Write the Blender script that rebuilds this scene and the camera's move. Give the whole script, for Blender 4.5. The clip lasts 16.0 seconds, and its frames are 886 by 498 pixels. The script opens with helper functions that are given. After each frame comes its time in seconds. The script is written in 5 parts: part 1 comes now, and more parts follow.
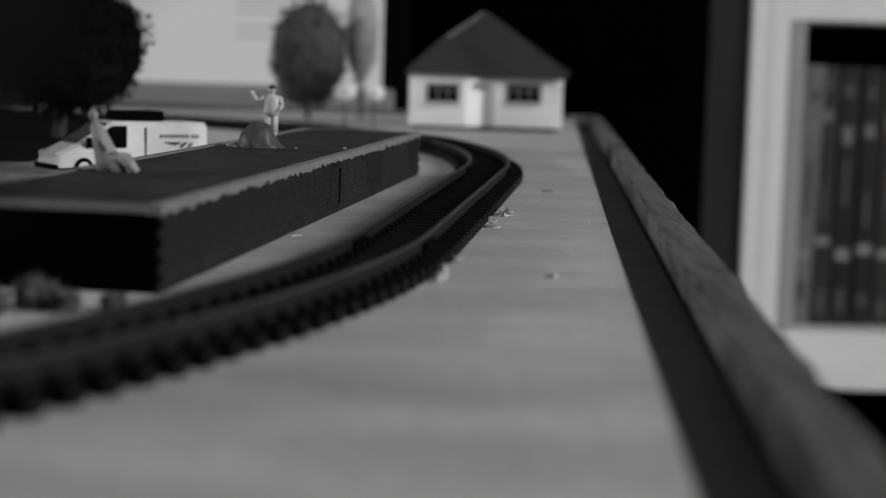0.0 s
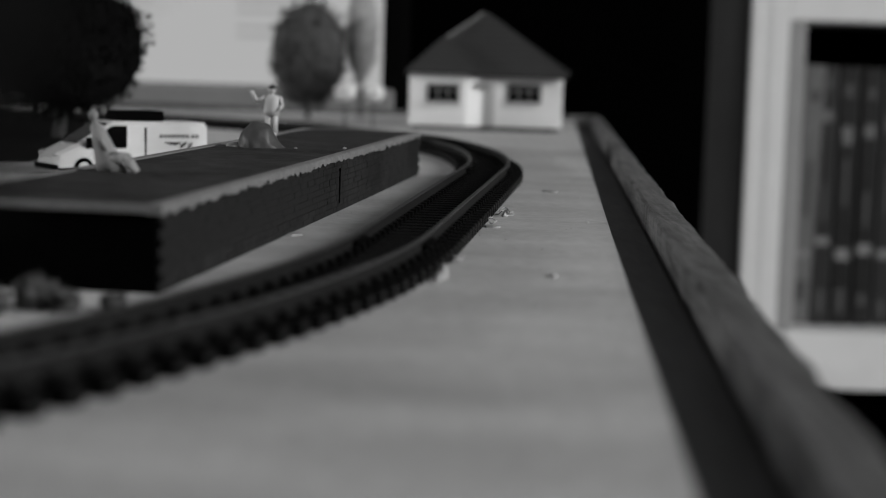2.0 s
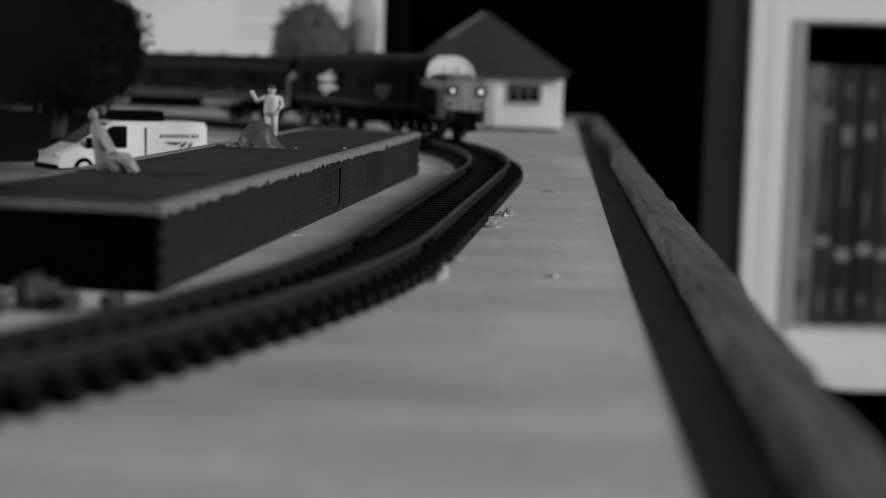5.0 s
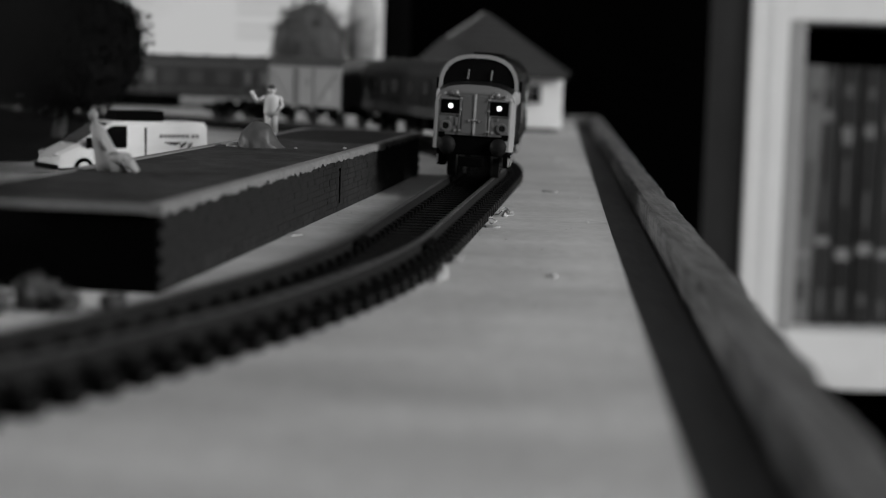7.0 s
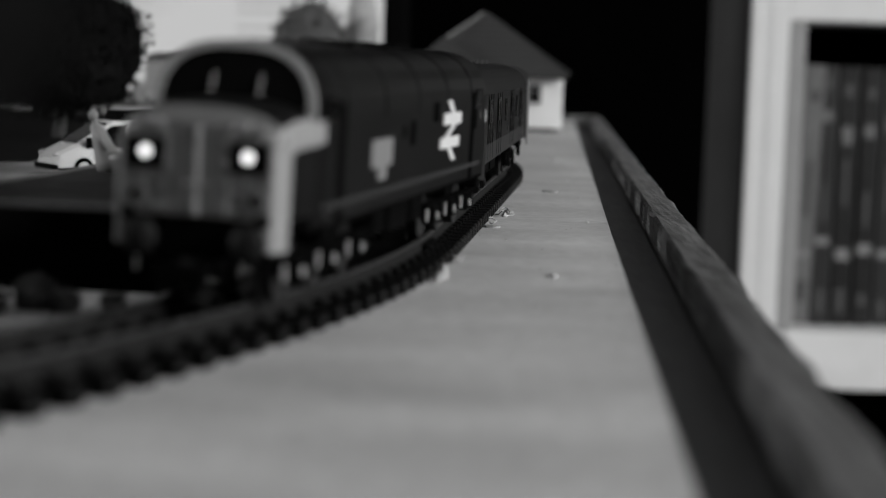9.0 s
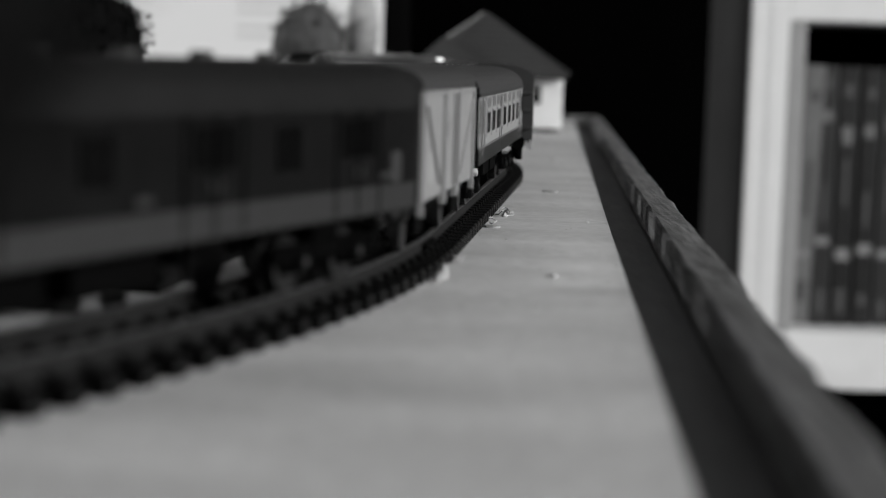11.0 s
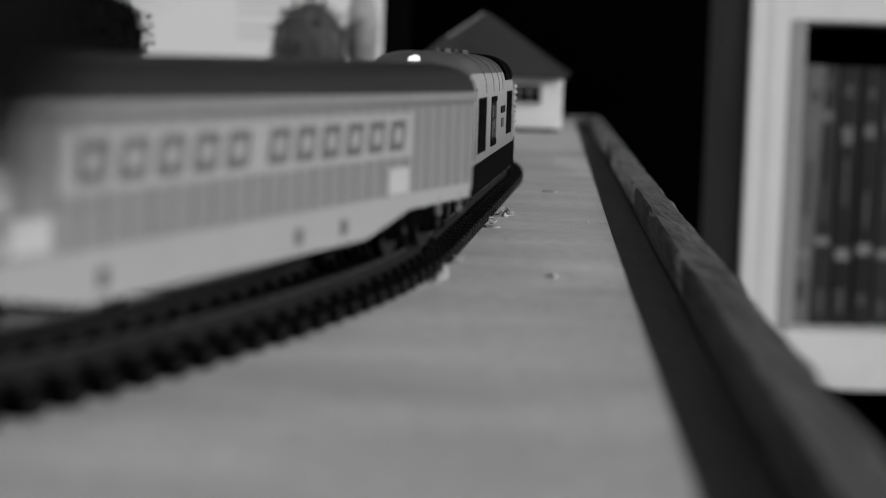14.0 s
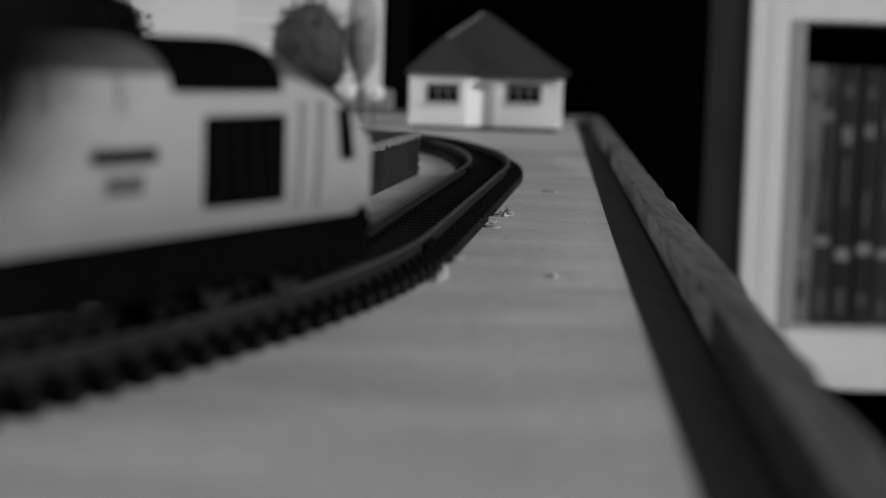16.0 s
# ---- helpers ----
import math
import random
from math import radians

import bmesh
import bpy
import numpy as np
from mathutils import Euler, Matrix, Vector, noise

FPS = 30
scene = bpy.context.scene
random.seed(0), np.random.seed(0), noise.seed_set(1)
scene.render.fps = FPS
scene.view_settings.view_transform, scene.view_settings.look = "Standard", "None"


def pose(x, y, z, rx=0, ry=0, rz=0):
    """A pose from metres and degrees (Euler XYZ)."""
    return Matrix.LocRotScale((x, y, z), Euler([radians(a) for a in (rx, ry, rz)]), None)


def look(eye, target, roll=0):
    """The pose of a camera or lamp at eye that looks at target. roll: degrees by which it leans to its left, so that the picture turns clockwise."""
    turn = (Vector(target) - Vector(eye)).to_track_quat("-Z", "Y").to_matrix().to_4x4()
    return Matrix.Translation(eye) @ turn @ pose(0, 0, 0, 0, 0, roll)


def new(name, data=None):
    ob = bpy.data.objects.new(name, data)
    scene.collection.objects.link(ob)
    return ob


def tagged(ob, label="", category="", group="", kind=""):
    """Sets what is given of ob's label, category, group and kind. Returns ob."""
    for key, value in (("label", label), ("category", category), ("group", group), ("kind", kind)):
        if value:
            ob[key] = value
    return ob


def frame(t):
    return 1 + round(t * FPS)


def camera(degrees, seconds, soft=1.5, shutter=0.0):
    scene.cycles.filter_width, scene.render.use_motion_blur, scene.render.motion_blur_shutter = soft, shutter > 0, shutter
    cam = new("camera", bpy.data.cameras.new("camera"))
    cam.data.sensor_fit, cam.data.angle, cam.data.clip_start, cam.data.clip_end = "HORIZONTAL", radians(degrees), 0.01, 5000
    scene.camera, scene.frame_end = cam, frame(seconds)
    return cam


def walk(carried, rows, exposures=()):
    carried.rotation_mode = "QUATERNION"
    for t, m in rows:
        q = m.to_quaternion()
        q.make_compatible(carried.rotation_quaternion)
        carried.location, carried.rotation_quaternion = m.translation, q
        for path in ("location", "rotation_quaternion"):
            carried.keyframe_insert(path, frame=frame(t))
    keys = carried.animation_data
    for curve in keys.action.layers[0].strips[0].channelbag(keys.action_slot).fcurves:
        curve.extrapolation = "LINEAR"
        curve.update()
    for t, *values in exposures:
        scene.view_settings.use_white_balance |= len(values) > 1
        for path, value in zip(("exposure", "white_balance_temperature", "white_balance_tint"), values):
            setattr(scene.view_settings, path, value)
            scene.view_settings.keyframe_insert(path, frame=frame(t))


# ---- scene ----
CAM_EYE = (0.0, 0.0, 0.0291)
cam = camera(27.0, 16.0, soft=1.1)
cam.data.dof.use_dof = True
cam.data.dof.focus_distance = 0.345
cam.data.dof.aperture_fstop = 25.0
CAM_POSE = pose(CAM_EYE[0], CAM_EYE[1], CAM_EYE[2], 90 - 5.846, 0, 0) @ pose(0, 0, 0, 0, 0, 1.78)
walk(cam, [(0.0, CAM_POSE), (16.0, CAM_POSE)],
     exposures=[(0.0, -0.33), (4.2, -0.32), (6.4, -0.14), (8.5, -0.12), (9.0, 0.0), (10.2, 0.14), (11.5, 0.2), (12.0, -0.04), (12.5, -0.14), (13.0, -0.2), (13.5, -0.26), (14.0, -0.14), (14.5, -0.55), (15.0, -0.72), (15.5, -0.5), (16.0, -0.38)])

# ---- world and light ----
MM = 0.001
world = bpy.data.worlds.new("room_world")
scene.world = world
world.use_nodes = True
world.node_tree.nodes["Background"].inputs["Color"].default_value = (0.6, 0.6, 0.6, 1)
world.node_tree.nodes["Background"].inputs["Strength"].default_value = 0.01


def area_lamp(name, eye, target, width, height, watts, spread=180.0):
    data = bpy.data.lights.new(name, "AREA")
    data.shape, data.size, data.size_y, data.energy = "RECTANGLE", width, height, watts
    data.spread = radians(spread)
    lamp = new(name, data)
    lamp.matrix_world = look(eye, target)
    return lamp


area_lamp("window_daylight_west", (-2.44, 0.38, 0.54), (0.0, 0.55, 0.0), 0.4, 0.24, 36)
# weak fill added from the south to lift surfaces that face the camera
area_lamp("fill_light_south", (1.6, -2.44, 1.0), (0.0, 0.5, 0.0), 1.6, 1.25, 2.5)
area_lamp("window_daylight_east", (2.44, -0.75, 1.0), (0.0, 0.8, 0.0), 1.1, 0.8, 66, 150)


# ---- materials ----
def material(name, base, rough=0.6, metal=0.0, vary=0.15, grain=300.0, bump=0.15, spec=0.5, coarse=None, stretch=(1, 1, 1), dust=0.0):
    """A grey procedural surface: two scales of noise vary the base value, the finer one also gives relief."""
    m = bpy.data.materials.new(name)
    m.use_nodes = True
    nt = m.node_tree
    n, l = nt.nodes, nt.links
    b = n["Principled BSDF"]
    b.inputs["Roughness"].default_value = rough
    b.inputs["Metallic"].default_value = metal
    b.inputs["Specular IOR Level"].default_value = spec
    b.inputs["Sheen Weight"].default_value = dust
    b.inputs["Sheen Roughness"].default_value = 0.1
    tc = n.new("ShaderNodeTexCoord")
    mp = n.new("ShaderNodeMapping")
    mp.inputs["Scale"].default_value = stretch
    l.new(tc.outputs["Object"], mp.inputs["Vector"])
    fine = n.new("ShaderNodeTexNoise")
    fine.inputs["Scale"].default_value = grain
    fine.inputs["Detail"].default_value = 6
    big = n.new("ShaderNodeTexNoise")
    big.inputs["Scale"].default_value = coarse or grain / 9
    big.inputs["Detail"].default_value = 3
    l.new(mp.outputs[0], fine.inputs["Vector"])
    l.new(mp.outputs[0], big.inputs["Vector"])
    mix = n.new("ShaderNodeMath")
    mix.operation = "ADD"
    l.new(fine.outputs["Fac"], mix.inputs[0])
    l.new(big.outputs["Fac"], mix.inputs[1])
    ramp = n.new("ShaderNodeMapRange")
    ramp.inputs["From Min"].default_value, ramp.inputs["From Max"].default_value = 0.6, 1.4
    ramp.inputs["To Min"].default_value = base * (1 - vary)
    ramp.inputs["To Max"].default_value = min(0.95, base * (1 + vary))
    l.new(mix.outputs[0], ramp.inputs["Value"])
    l.new(ramp.outputs[0], b.inputs["Base Color"])
    if bump:
        bp = n.new("ShaderNodeBump")
        bp.inputs["Strength"].default_value = bump
        bp.inputs["Distance"].default_value = 0.0004
        l.new(fine.outputs["Fac"], bp.inputs["Height"])
        l.new(bp.outputs[0], b.inputs["Normal"])
    return m


def glow(name, strength):
    m = bpy.data.materials.new(name)
    m.use_nodes = True
    b = m.node_tree.nodes["Principled BSDF"]
    b.inputs["Base Color"].default_value = (0.15, 0.15, 0.15, 1)
    b.inputs["Emission Color"].default_value = (1, 1, 1, 1)
    b.inputs["Emission Strength"].default_value = strength
    return m


PLY = material("plywood_pale", 0.47, 0.6, vary=0.36, grain=700, coarse=40, bump=0.3, stretch=(0.6, 1.3, 1), dust=0.2)
WOOD = material("rough_timber", 0.085, 0.8, vary=0.85, grain=150, coarse=45, bump=1.0, stretch=(7, 0.45, 7))
LEDGE = material("bare_timber_ledge", 0.07, 0.75, vary=0.35, grain=200, coarse=30, bump=0.4, stretch=(5, 0.5, 5))
WOOD_DARK = material("varnished_dark_wood", 0.05, 0.38, vary=0.3, grain=200, bump=0.1, stretch=(5, 0.5, 5))
BLACK = material("black_plastic", 0.002, 0.6, vary=0.3, grain=900, bump=0.15, spec=0.01)
SLEEPER = material("black_moulded_sleeper", 0.0035, 0.45, vary=0.4, grain=700, bump=0.2, spec=0.1)
RAIL_WEB = material("dull_rail_web", 0.008, 0.7, vary=0.4, grain=500, bump=0.2, spec=0.2)
RAIL = material("nickel_rail", 0.17, 0.45, metal=1.0, vary=0.25, grain=500, bump=0.08)
BRICK = material("painted_brick_card", 0.018, 0.9, vary=0.55, grain=350, coarse=60, bump=0.4, spec=0.1)
TARMAC = material("dark_platform_surface", 0.026, 0.8, vary=0.95, grain=420, coarse=90, bump=1.0, spec=0.15)
EDGING = material("pale_platform_edging", 0.15, 0.8, vary=0.25, grain=700, bump=0.4)
RENDER = material("white_house_render", 0.74, 0.6, vary=0.04, grain=400, bump=0.1)
WHITE = material("white_paint", 0.62, 0.55, vary=0.05, grain=300, bump=0.06)
CREAM = material("cream_plastic", 0.26, 0.42, vary=0.05, grain=300, bump=0.03)
GREY_LIGHT = material("pale_grey_plastic", 0.42, 0.45, vary=0.06, grain=300, bump=0.03)
GREY_MID = material("mid_grey_plastic", 0.2, 0.45, vary=0.1, grain=300, bump=0.04)
BLUE_DARK = material("dark_rail_blue", 0.0048, 0.42, vary=0.35, grain=300, coarse=60, bump=0.05, spec=0.09)
YELLOW = material("warning_yellow_panel", 0.1, 0.42, vary=0.08, grain=300, bump=0.03)
TRIM_LIGHT = material("pale_cab_surround", 0.25, 0.42, vary=0.08, grain=300, bump=0.03)
GLASS_DARK = material("dark_glazing", 0.003, 0.12, vary=0.1, grain=300, bump=0, spec=0.3)
ROOF = material("dark_tile_roof", 0.02, 0.75, vary=0.2, grain=400, bump=0.3)
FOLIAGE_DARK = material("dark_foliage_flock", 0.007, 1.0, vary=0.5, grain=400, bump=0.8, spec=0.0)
FOLIAGE = material("foliage_flock", 0.06, 0.95, vary=0.5, grain=400, bump=0.8)
BLOSSOM = material("white_blossom_flock", 0.8, 0.95, vary=0.3, grain=400, bump=0.6)
MAT_GRASS = material("dark_grass_mat", 0.012, 1.0, vary=0.5, grain=500, bump=0.9, spec=0.0)
FOLIAGE_POPLAR = material("silvery_foliage_flock", 0.3, 0.95, vary=0.4, grain=400, bump=0.8)
BARK = material("trunk_bark", 0.04, 0.9, vary=0.4, grain=500, bump=0.5)
SHELF_WHITE = material("white_shelf_paint", 0.74, 0.55, vary=0.05, grain=60, bump=0.04)
STONE = material("pale_scatter_lumps", 0.07, 0.95, vary=0.4, grain=500, bump=0.8)
FIGURE = material("white_metal_figure", 0.5, 0.5, vary=0.05, grain=600, bump=0.05)
PUTTY = material("grey_putty", 0.05, 0.55, vary=0.25, grain=700, bump=0.3)
CEILING = material("white_ceiling_paint", 0.4, 0.9, vary=0.05, grain=30, bump=0.05)
# near-black that puts the shade of unlit depths into the colour
SHADE_BLACK = material("shade_black", 0.0012, 1.0, vary=0.2, grain=30, bump=0.05, spec=0.0)
WALL_PALE = material("dim_wall_paint", 0.12, 0.9, vary=0.06, grain=30, bump=0.05)
SCREEN = glow("lit_screen_page", 0.42)
PRINT = glow("lit_screen_print", 0.3)
LAMP = glow("headlamp_glow", 1.7)
GLUE = material("dried_clear_glue", 0.34, 0.3, vary=0.2, grain=500, bump=0.2)
SILVER = material("silver_paint", 0.7, 0.3, metal=0.6, vary=0.1, grain=400, bump=0.05)
MAROON = material("dark_maroon_plastic", 0.007, 0.4, vary=0.1, grain=300, bump=0.03)
ROOF_DARK = material("sooty_van_roof", 0.008, 0.6, vary=0.3, grain=250, bump=0.15, spec=0.15)
ROOF_GREY = material("grey_coach_roof", 0.024, 0.6, vary=0.12, grain=250, bump=0.1)
HAIR = material("dark_hair_paint", 0.02, 0.6, vary=0.2, grain=400, bump=0.1)
SPINE = material("dark_disc_spine", 0.009, 0.4, vary=0.3, grain=60, bump=0.0)
SPINE_PALE = material("grey_disc_spine", 0.13, 0.4, vary=0.2, grain=60, bump=0.0)
BLACK_WALL = material("black_card", 0.002, 1.0, vary=0.3, grain=400, bump=0.3, spec=0.0)


# ---- mesh helpers (all in millimetres) ----
def box(bm, x0, x1, y0, y1, z0, z1, bev=0.0):
    m = Matrix.Translation(((x0 + x1) / 2, (y0 + y1) / 2, (z0 + z1) / 2)) @ Matrix.Diagonal((x1 - x0, y1 - y0, z1 - z0, 1))
    r = bmesh.ops.create_cube(bm, size=1, matrix=m)
    if bev:
        es = list({e for v in r["verts"] for e in v.link_edges})
        bmesh.ops.bevel(bm, geom=es, offset=bev, segments=2, affect="EDGES", profile=0.5)
    return bm


def cyl(bm, p0, p1, r0, r1=None, seg=16):
    p0, p1 = Vector(p0), Vector(p1)
    d = p1 - p0
    m = Matrix.Translation((p0 + p1) / 2) @ d.to_track_quat("Z", "Y").to_matrix().to_4x4()
    bmesh.ops.create_cone(bm, cap_ends=True, segments=seg, radius1=r0, radius2=r0 if r1 is None else r1, depth=d.length, matrix=m)
    return bm


def ball(bm, c, rx, ry=None, rz=None, sub=2):
    m = Matrix.Translation(c) @ Matrix.Diagonal((rx, ry or rx, rz or rx, 1))
    bmesh.ops.create_icosphere(bm, subdivisions=sub, radius=1, matrix=m)
    return bm


def loft(bm, sections):
    """Joins closed outlines of equal point count, given as lists of (x, y, z), and caps both ends."""
    rings = [[bm.verts.new(p) for p in s] for s in sections]
    n = len(rings[0])
    for a, b in zip(rings, rings[1:]):
        for i in range(n):
            bm.faces.new((a[i], a[(i + 1) % n], b[(i + 1) % n], b[i]))
    bm.faces.new(rings[0][::-1])
    bm.faces.new(rings[-1])
    bmesh.ops.recalc_face_normals(bm, faces=bm.faces[:])
    return bm


def part(name, bm, mat, parent=None, label="", at=None, smooth=False):
    """Links a bmesh, given in millimetres, as one mesh object."""
    for v in bm.verts:
        v.co *= MM
    me = bpy.data.meshes.new(name)
    bm.to_mesh(me)
    bm.free()
    me.materials.append(mat)
    if smooth:
        for p in me.polygons:
            p.use_smooth = True
    ob = new(name, me)
    if parent:
        ob.parent = parent
    if at is not None:
        ob.matrix_basis = at
    if label:
        ob["label"] = label
    return ob


def thing(name, x, y, z, rz=0.0, label="", category="", group="", kind=""):
    """An Empty at a thing's base, placed in millimetres and degrees."""
    ob = new(name)
    ob.empty_display_size = 0.005
    ob.matrix_world = pose(x * MM, y * MM, z * MM, 0, 0, rz)
    return tagged(ob, label, category, group, kind)


# ---- the line of the railway ----
RAIL_TOP = 4.2
X0, TH, SN, RN, SF, RF, SG = -3.9, 0.0947, 268.35, 383.3, 439.4, 444.0, 590.0

S_BACK, S_NEAR = 1000.0, -350.0   # straight beyond these


def line(s):
    """Centre of the track at arc length s (mm) and its heading from the y axis; s grows away from the camera."""
    if s > S_BACK or s < S_NEAR:
        end = S_BACK if s > S_BACK else S_NEAR
        bx, by, h0 = line(end)
        return bx + (s - end) * math.sin(h0), by + (s - end) * math.cos(h0), h0
    if s > SG:
        k = min(int(s - SG), len(BACK) - 2)
        f = s - SG - k
        return tuple(p + f * (q - p) for p, q in zip(BACK[k], BACK[k + 1]))
    if SN <= s <= SF:
        return X0 + math.sin(TH) * (s - 300), 300 + math.cos(TH) * (s - 300), TH
    s1, r = (SF, RF) if s > SF else (SN, RN)
    bx, by, _ = line(s1)
    cx, cy, h = bx - r * math.cos(TH), by + r * math.sin(TH), TH - (s - s1) / r
    return cx + r * math.cos(h), cy - r * math.sin(h), h


def back_curve():
    """The bend round the far end: heading runs evenly from knot to knot, summed up millimetre by millimetre."""
    x, y, h = line(SG)
    knots = [(SG, h), (628, -0.5), (690, -0.54), (770, -1.15), (870, -1.57), (1010, -1.57)]
    rows = []
    for i in range(int(S_BACK - SG) + 3):
        d = float(np.interp(SG + i, [k[0] for k in knots], [k[1] for k in knots]))
        rows.append((x, y, d))
        x, y = x + math.sin(d), y + math.cos(d)
    return rows


BACK = back_curve()


def beside(s, side, z=0.0):
    x, y, h = line(s)
    return Vector((x + side * math.cos(h), y - side * math.sin(h), z))


# ---- structure ----
EDGE_X, EDGE_K = 10.8, 0.0575   # right edge of the baseboard


def edge_x(y, off=0.0):
    return EDGE_X + EDGE_K * y + off


def strip(bm, y0, y1, off0, off1, z0, z1, steps=1, rough=0.0):
    """A plank along the right edge of the board, between two offsets from it."""
    ring = []
    for i in range(steps + 1):
        y = y0 + (y1 - y0) * i / steps
        j = [rough * noise.noise(Vector((y * 0.07, k * 7.3, 2.0))) + rough * 0.5 * noise.noise(Vector((y * 0.5, k * 3.1, 5.0))) for k in range(6)]
        m = (off0 + off1) / 2
        ring.append([(edge_x(y, off0) + j[0] * 0.5, y, z0), (edge_x(y, off1) + j[1] * 0.5, y, z0), (edge_x(y, off1) + j[2], y, z1 - 0.3),
                     (edge_x(y, off1 - 0.5), y, z1 + j[2] * 0.5), (edge_x(y, m), y, z1 + j[4] * 0.6), (edge_x(y, off0 + 0.5), y, z1 + j[3] * 0.5),
                     (edge_x(y, off0) + j[3], y, z1 - 0.4)])
    return loft(bm, ring)


def build_structure():
    bm = bmesh.new()
    loft(bm, [[(-1250, -480, z), (edge_x(-480), -480, z), (edge_x(948), 948, z), (-1250, 948, z)] for z in (-5.0, 0.0)])
    tagged(part("baseboard", bm, PLY), "pale dusty plywood baseboard of the model railway", "baseboard", kind="structure")
    bm = bmesh.new()
    strip(bm, -480, 948, -40, 12.9, -16, -5.05)
    strip(bm, -480, 948, 0.1, 7.5, -5.04, -2.4)
    tagged(part("table_ledge", bm, LEDGE), "bare timber ledge in the groove beside the plywood board", "ledge", kind="structure")
    bm = bmesh.new()
    strip(bm, -480, 952, 7.7, 13.4, -5.0, 2.6, 1100, 0.55)
    tagged(part("rim_side", bm, WOOD), "rough worn timber rim along the baseboard", "rim", kind="structure")
    bm = bmesh.new()
    box(bm, -1250, edge_x(952, 13), 952.2, 960, -16, 2.6, 0.6)
    tagged(part("rim_end", bm, WOOD), "rough timber rim across the far end of the baseboard", "rim", kind="structure")
    bm = bmesh.new()
    box(bm, -1255, 0, -485, 948, -60, -16.05, 1)
    top = tagged(part("table_top", bm, WOOD_DARK), "dark wooden table top under the railway", "table top", kind="structure")
    for x in (-1240, -70):
        for y in (-470, 870):
            bm = bmesh.new()
            box(bm, x, x + 60, y, y + 60, -800, -60.05, 3)
            part("table_leg", bm, WOOD_DARK, top)
    # the north wall carries the darkness of the unlit far room in its colour
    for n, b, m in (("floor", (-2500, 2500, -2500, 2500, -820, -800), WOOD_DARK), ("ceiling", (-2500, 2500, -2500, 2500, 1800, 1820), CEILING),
                    ("wall_north", (-2480, 2480, 2480, 2500, -800, 1800), SHADE_BLACK)):
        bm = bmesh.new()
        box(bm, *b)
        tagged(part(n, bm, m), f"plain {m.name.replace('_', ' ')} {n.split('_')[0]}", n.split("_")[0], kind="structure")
    # three walls with a window opening each, the south one added for the fill lamp: along, low end, high end, sill and
    # head of the opening
    for n, f, a0, a1, z0, z1 in (("wall_west", lambda p, q, r, s: (-2500, -2480, p, q, r, s), 150, 610, 380, 700),
                                 ("wall_east", lambda p, q, r, s: (2480, 2500, p, q, r, s), -1330, -170, 560, 1440),
                                 ("wall_south", lambda p, q, r, s: (p, q, -2500, -2480, r, s), 750, 2450, 350, 1650)):
        bm = bmesh.new()
        for p in ((-2480, a0, -800, 1800), (a1, 2480, -800, 1800), (a0, a1, -800, z0), (a0, a1, z1, 1800)):
            box(bm, *f(*p))
        tagged(part(n, bm, WALL_PALE), "plain pale painted wall with a window opening", "wall", kind="structure")


build_structure()


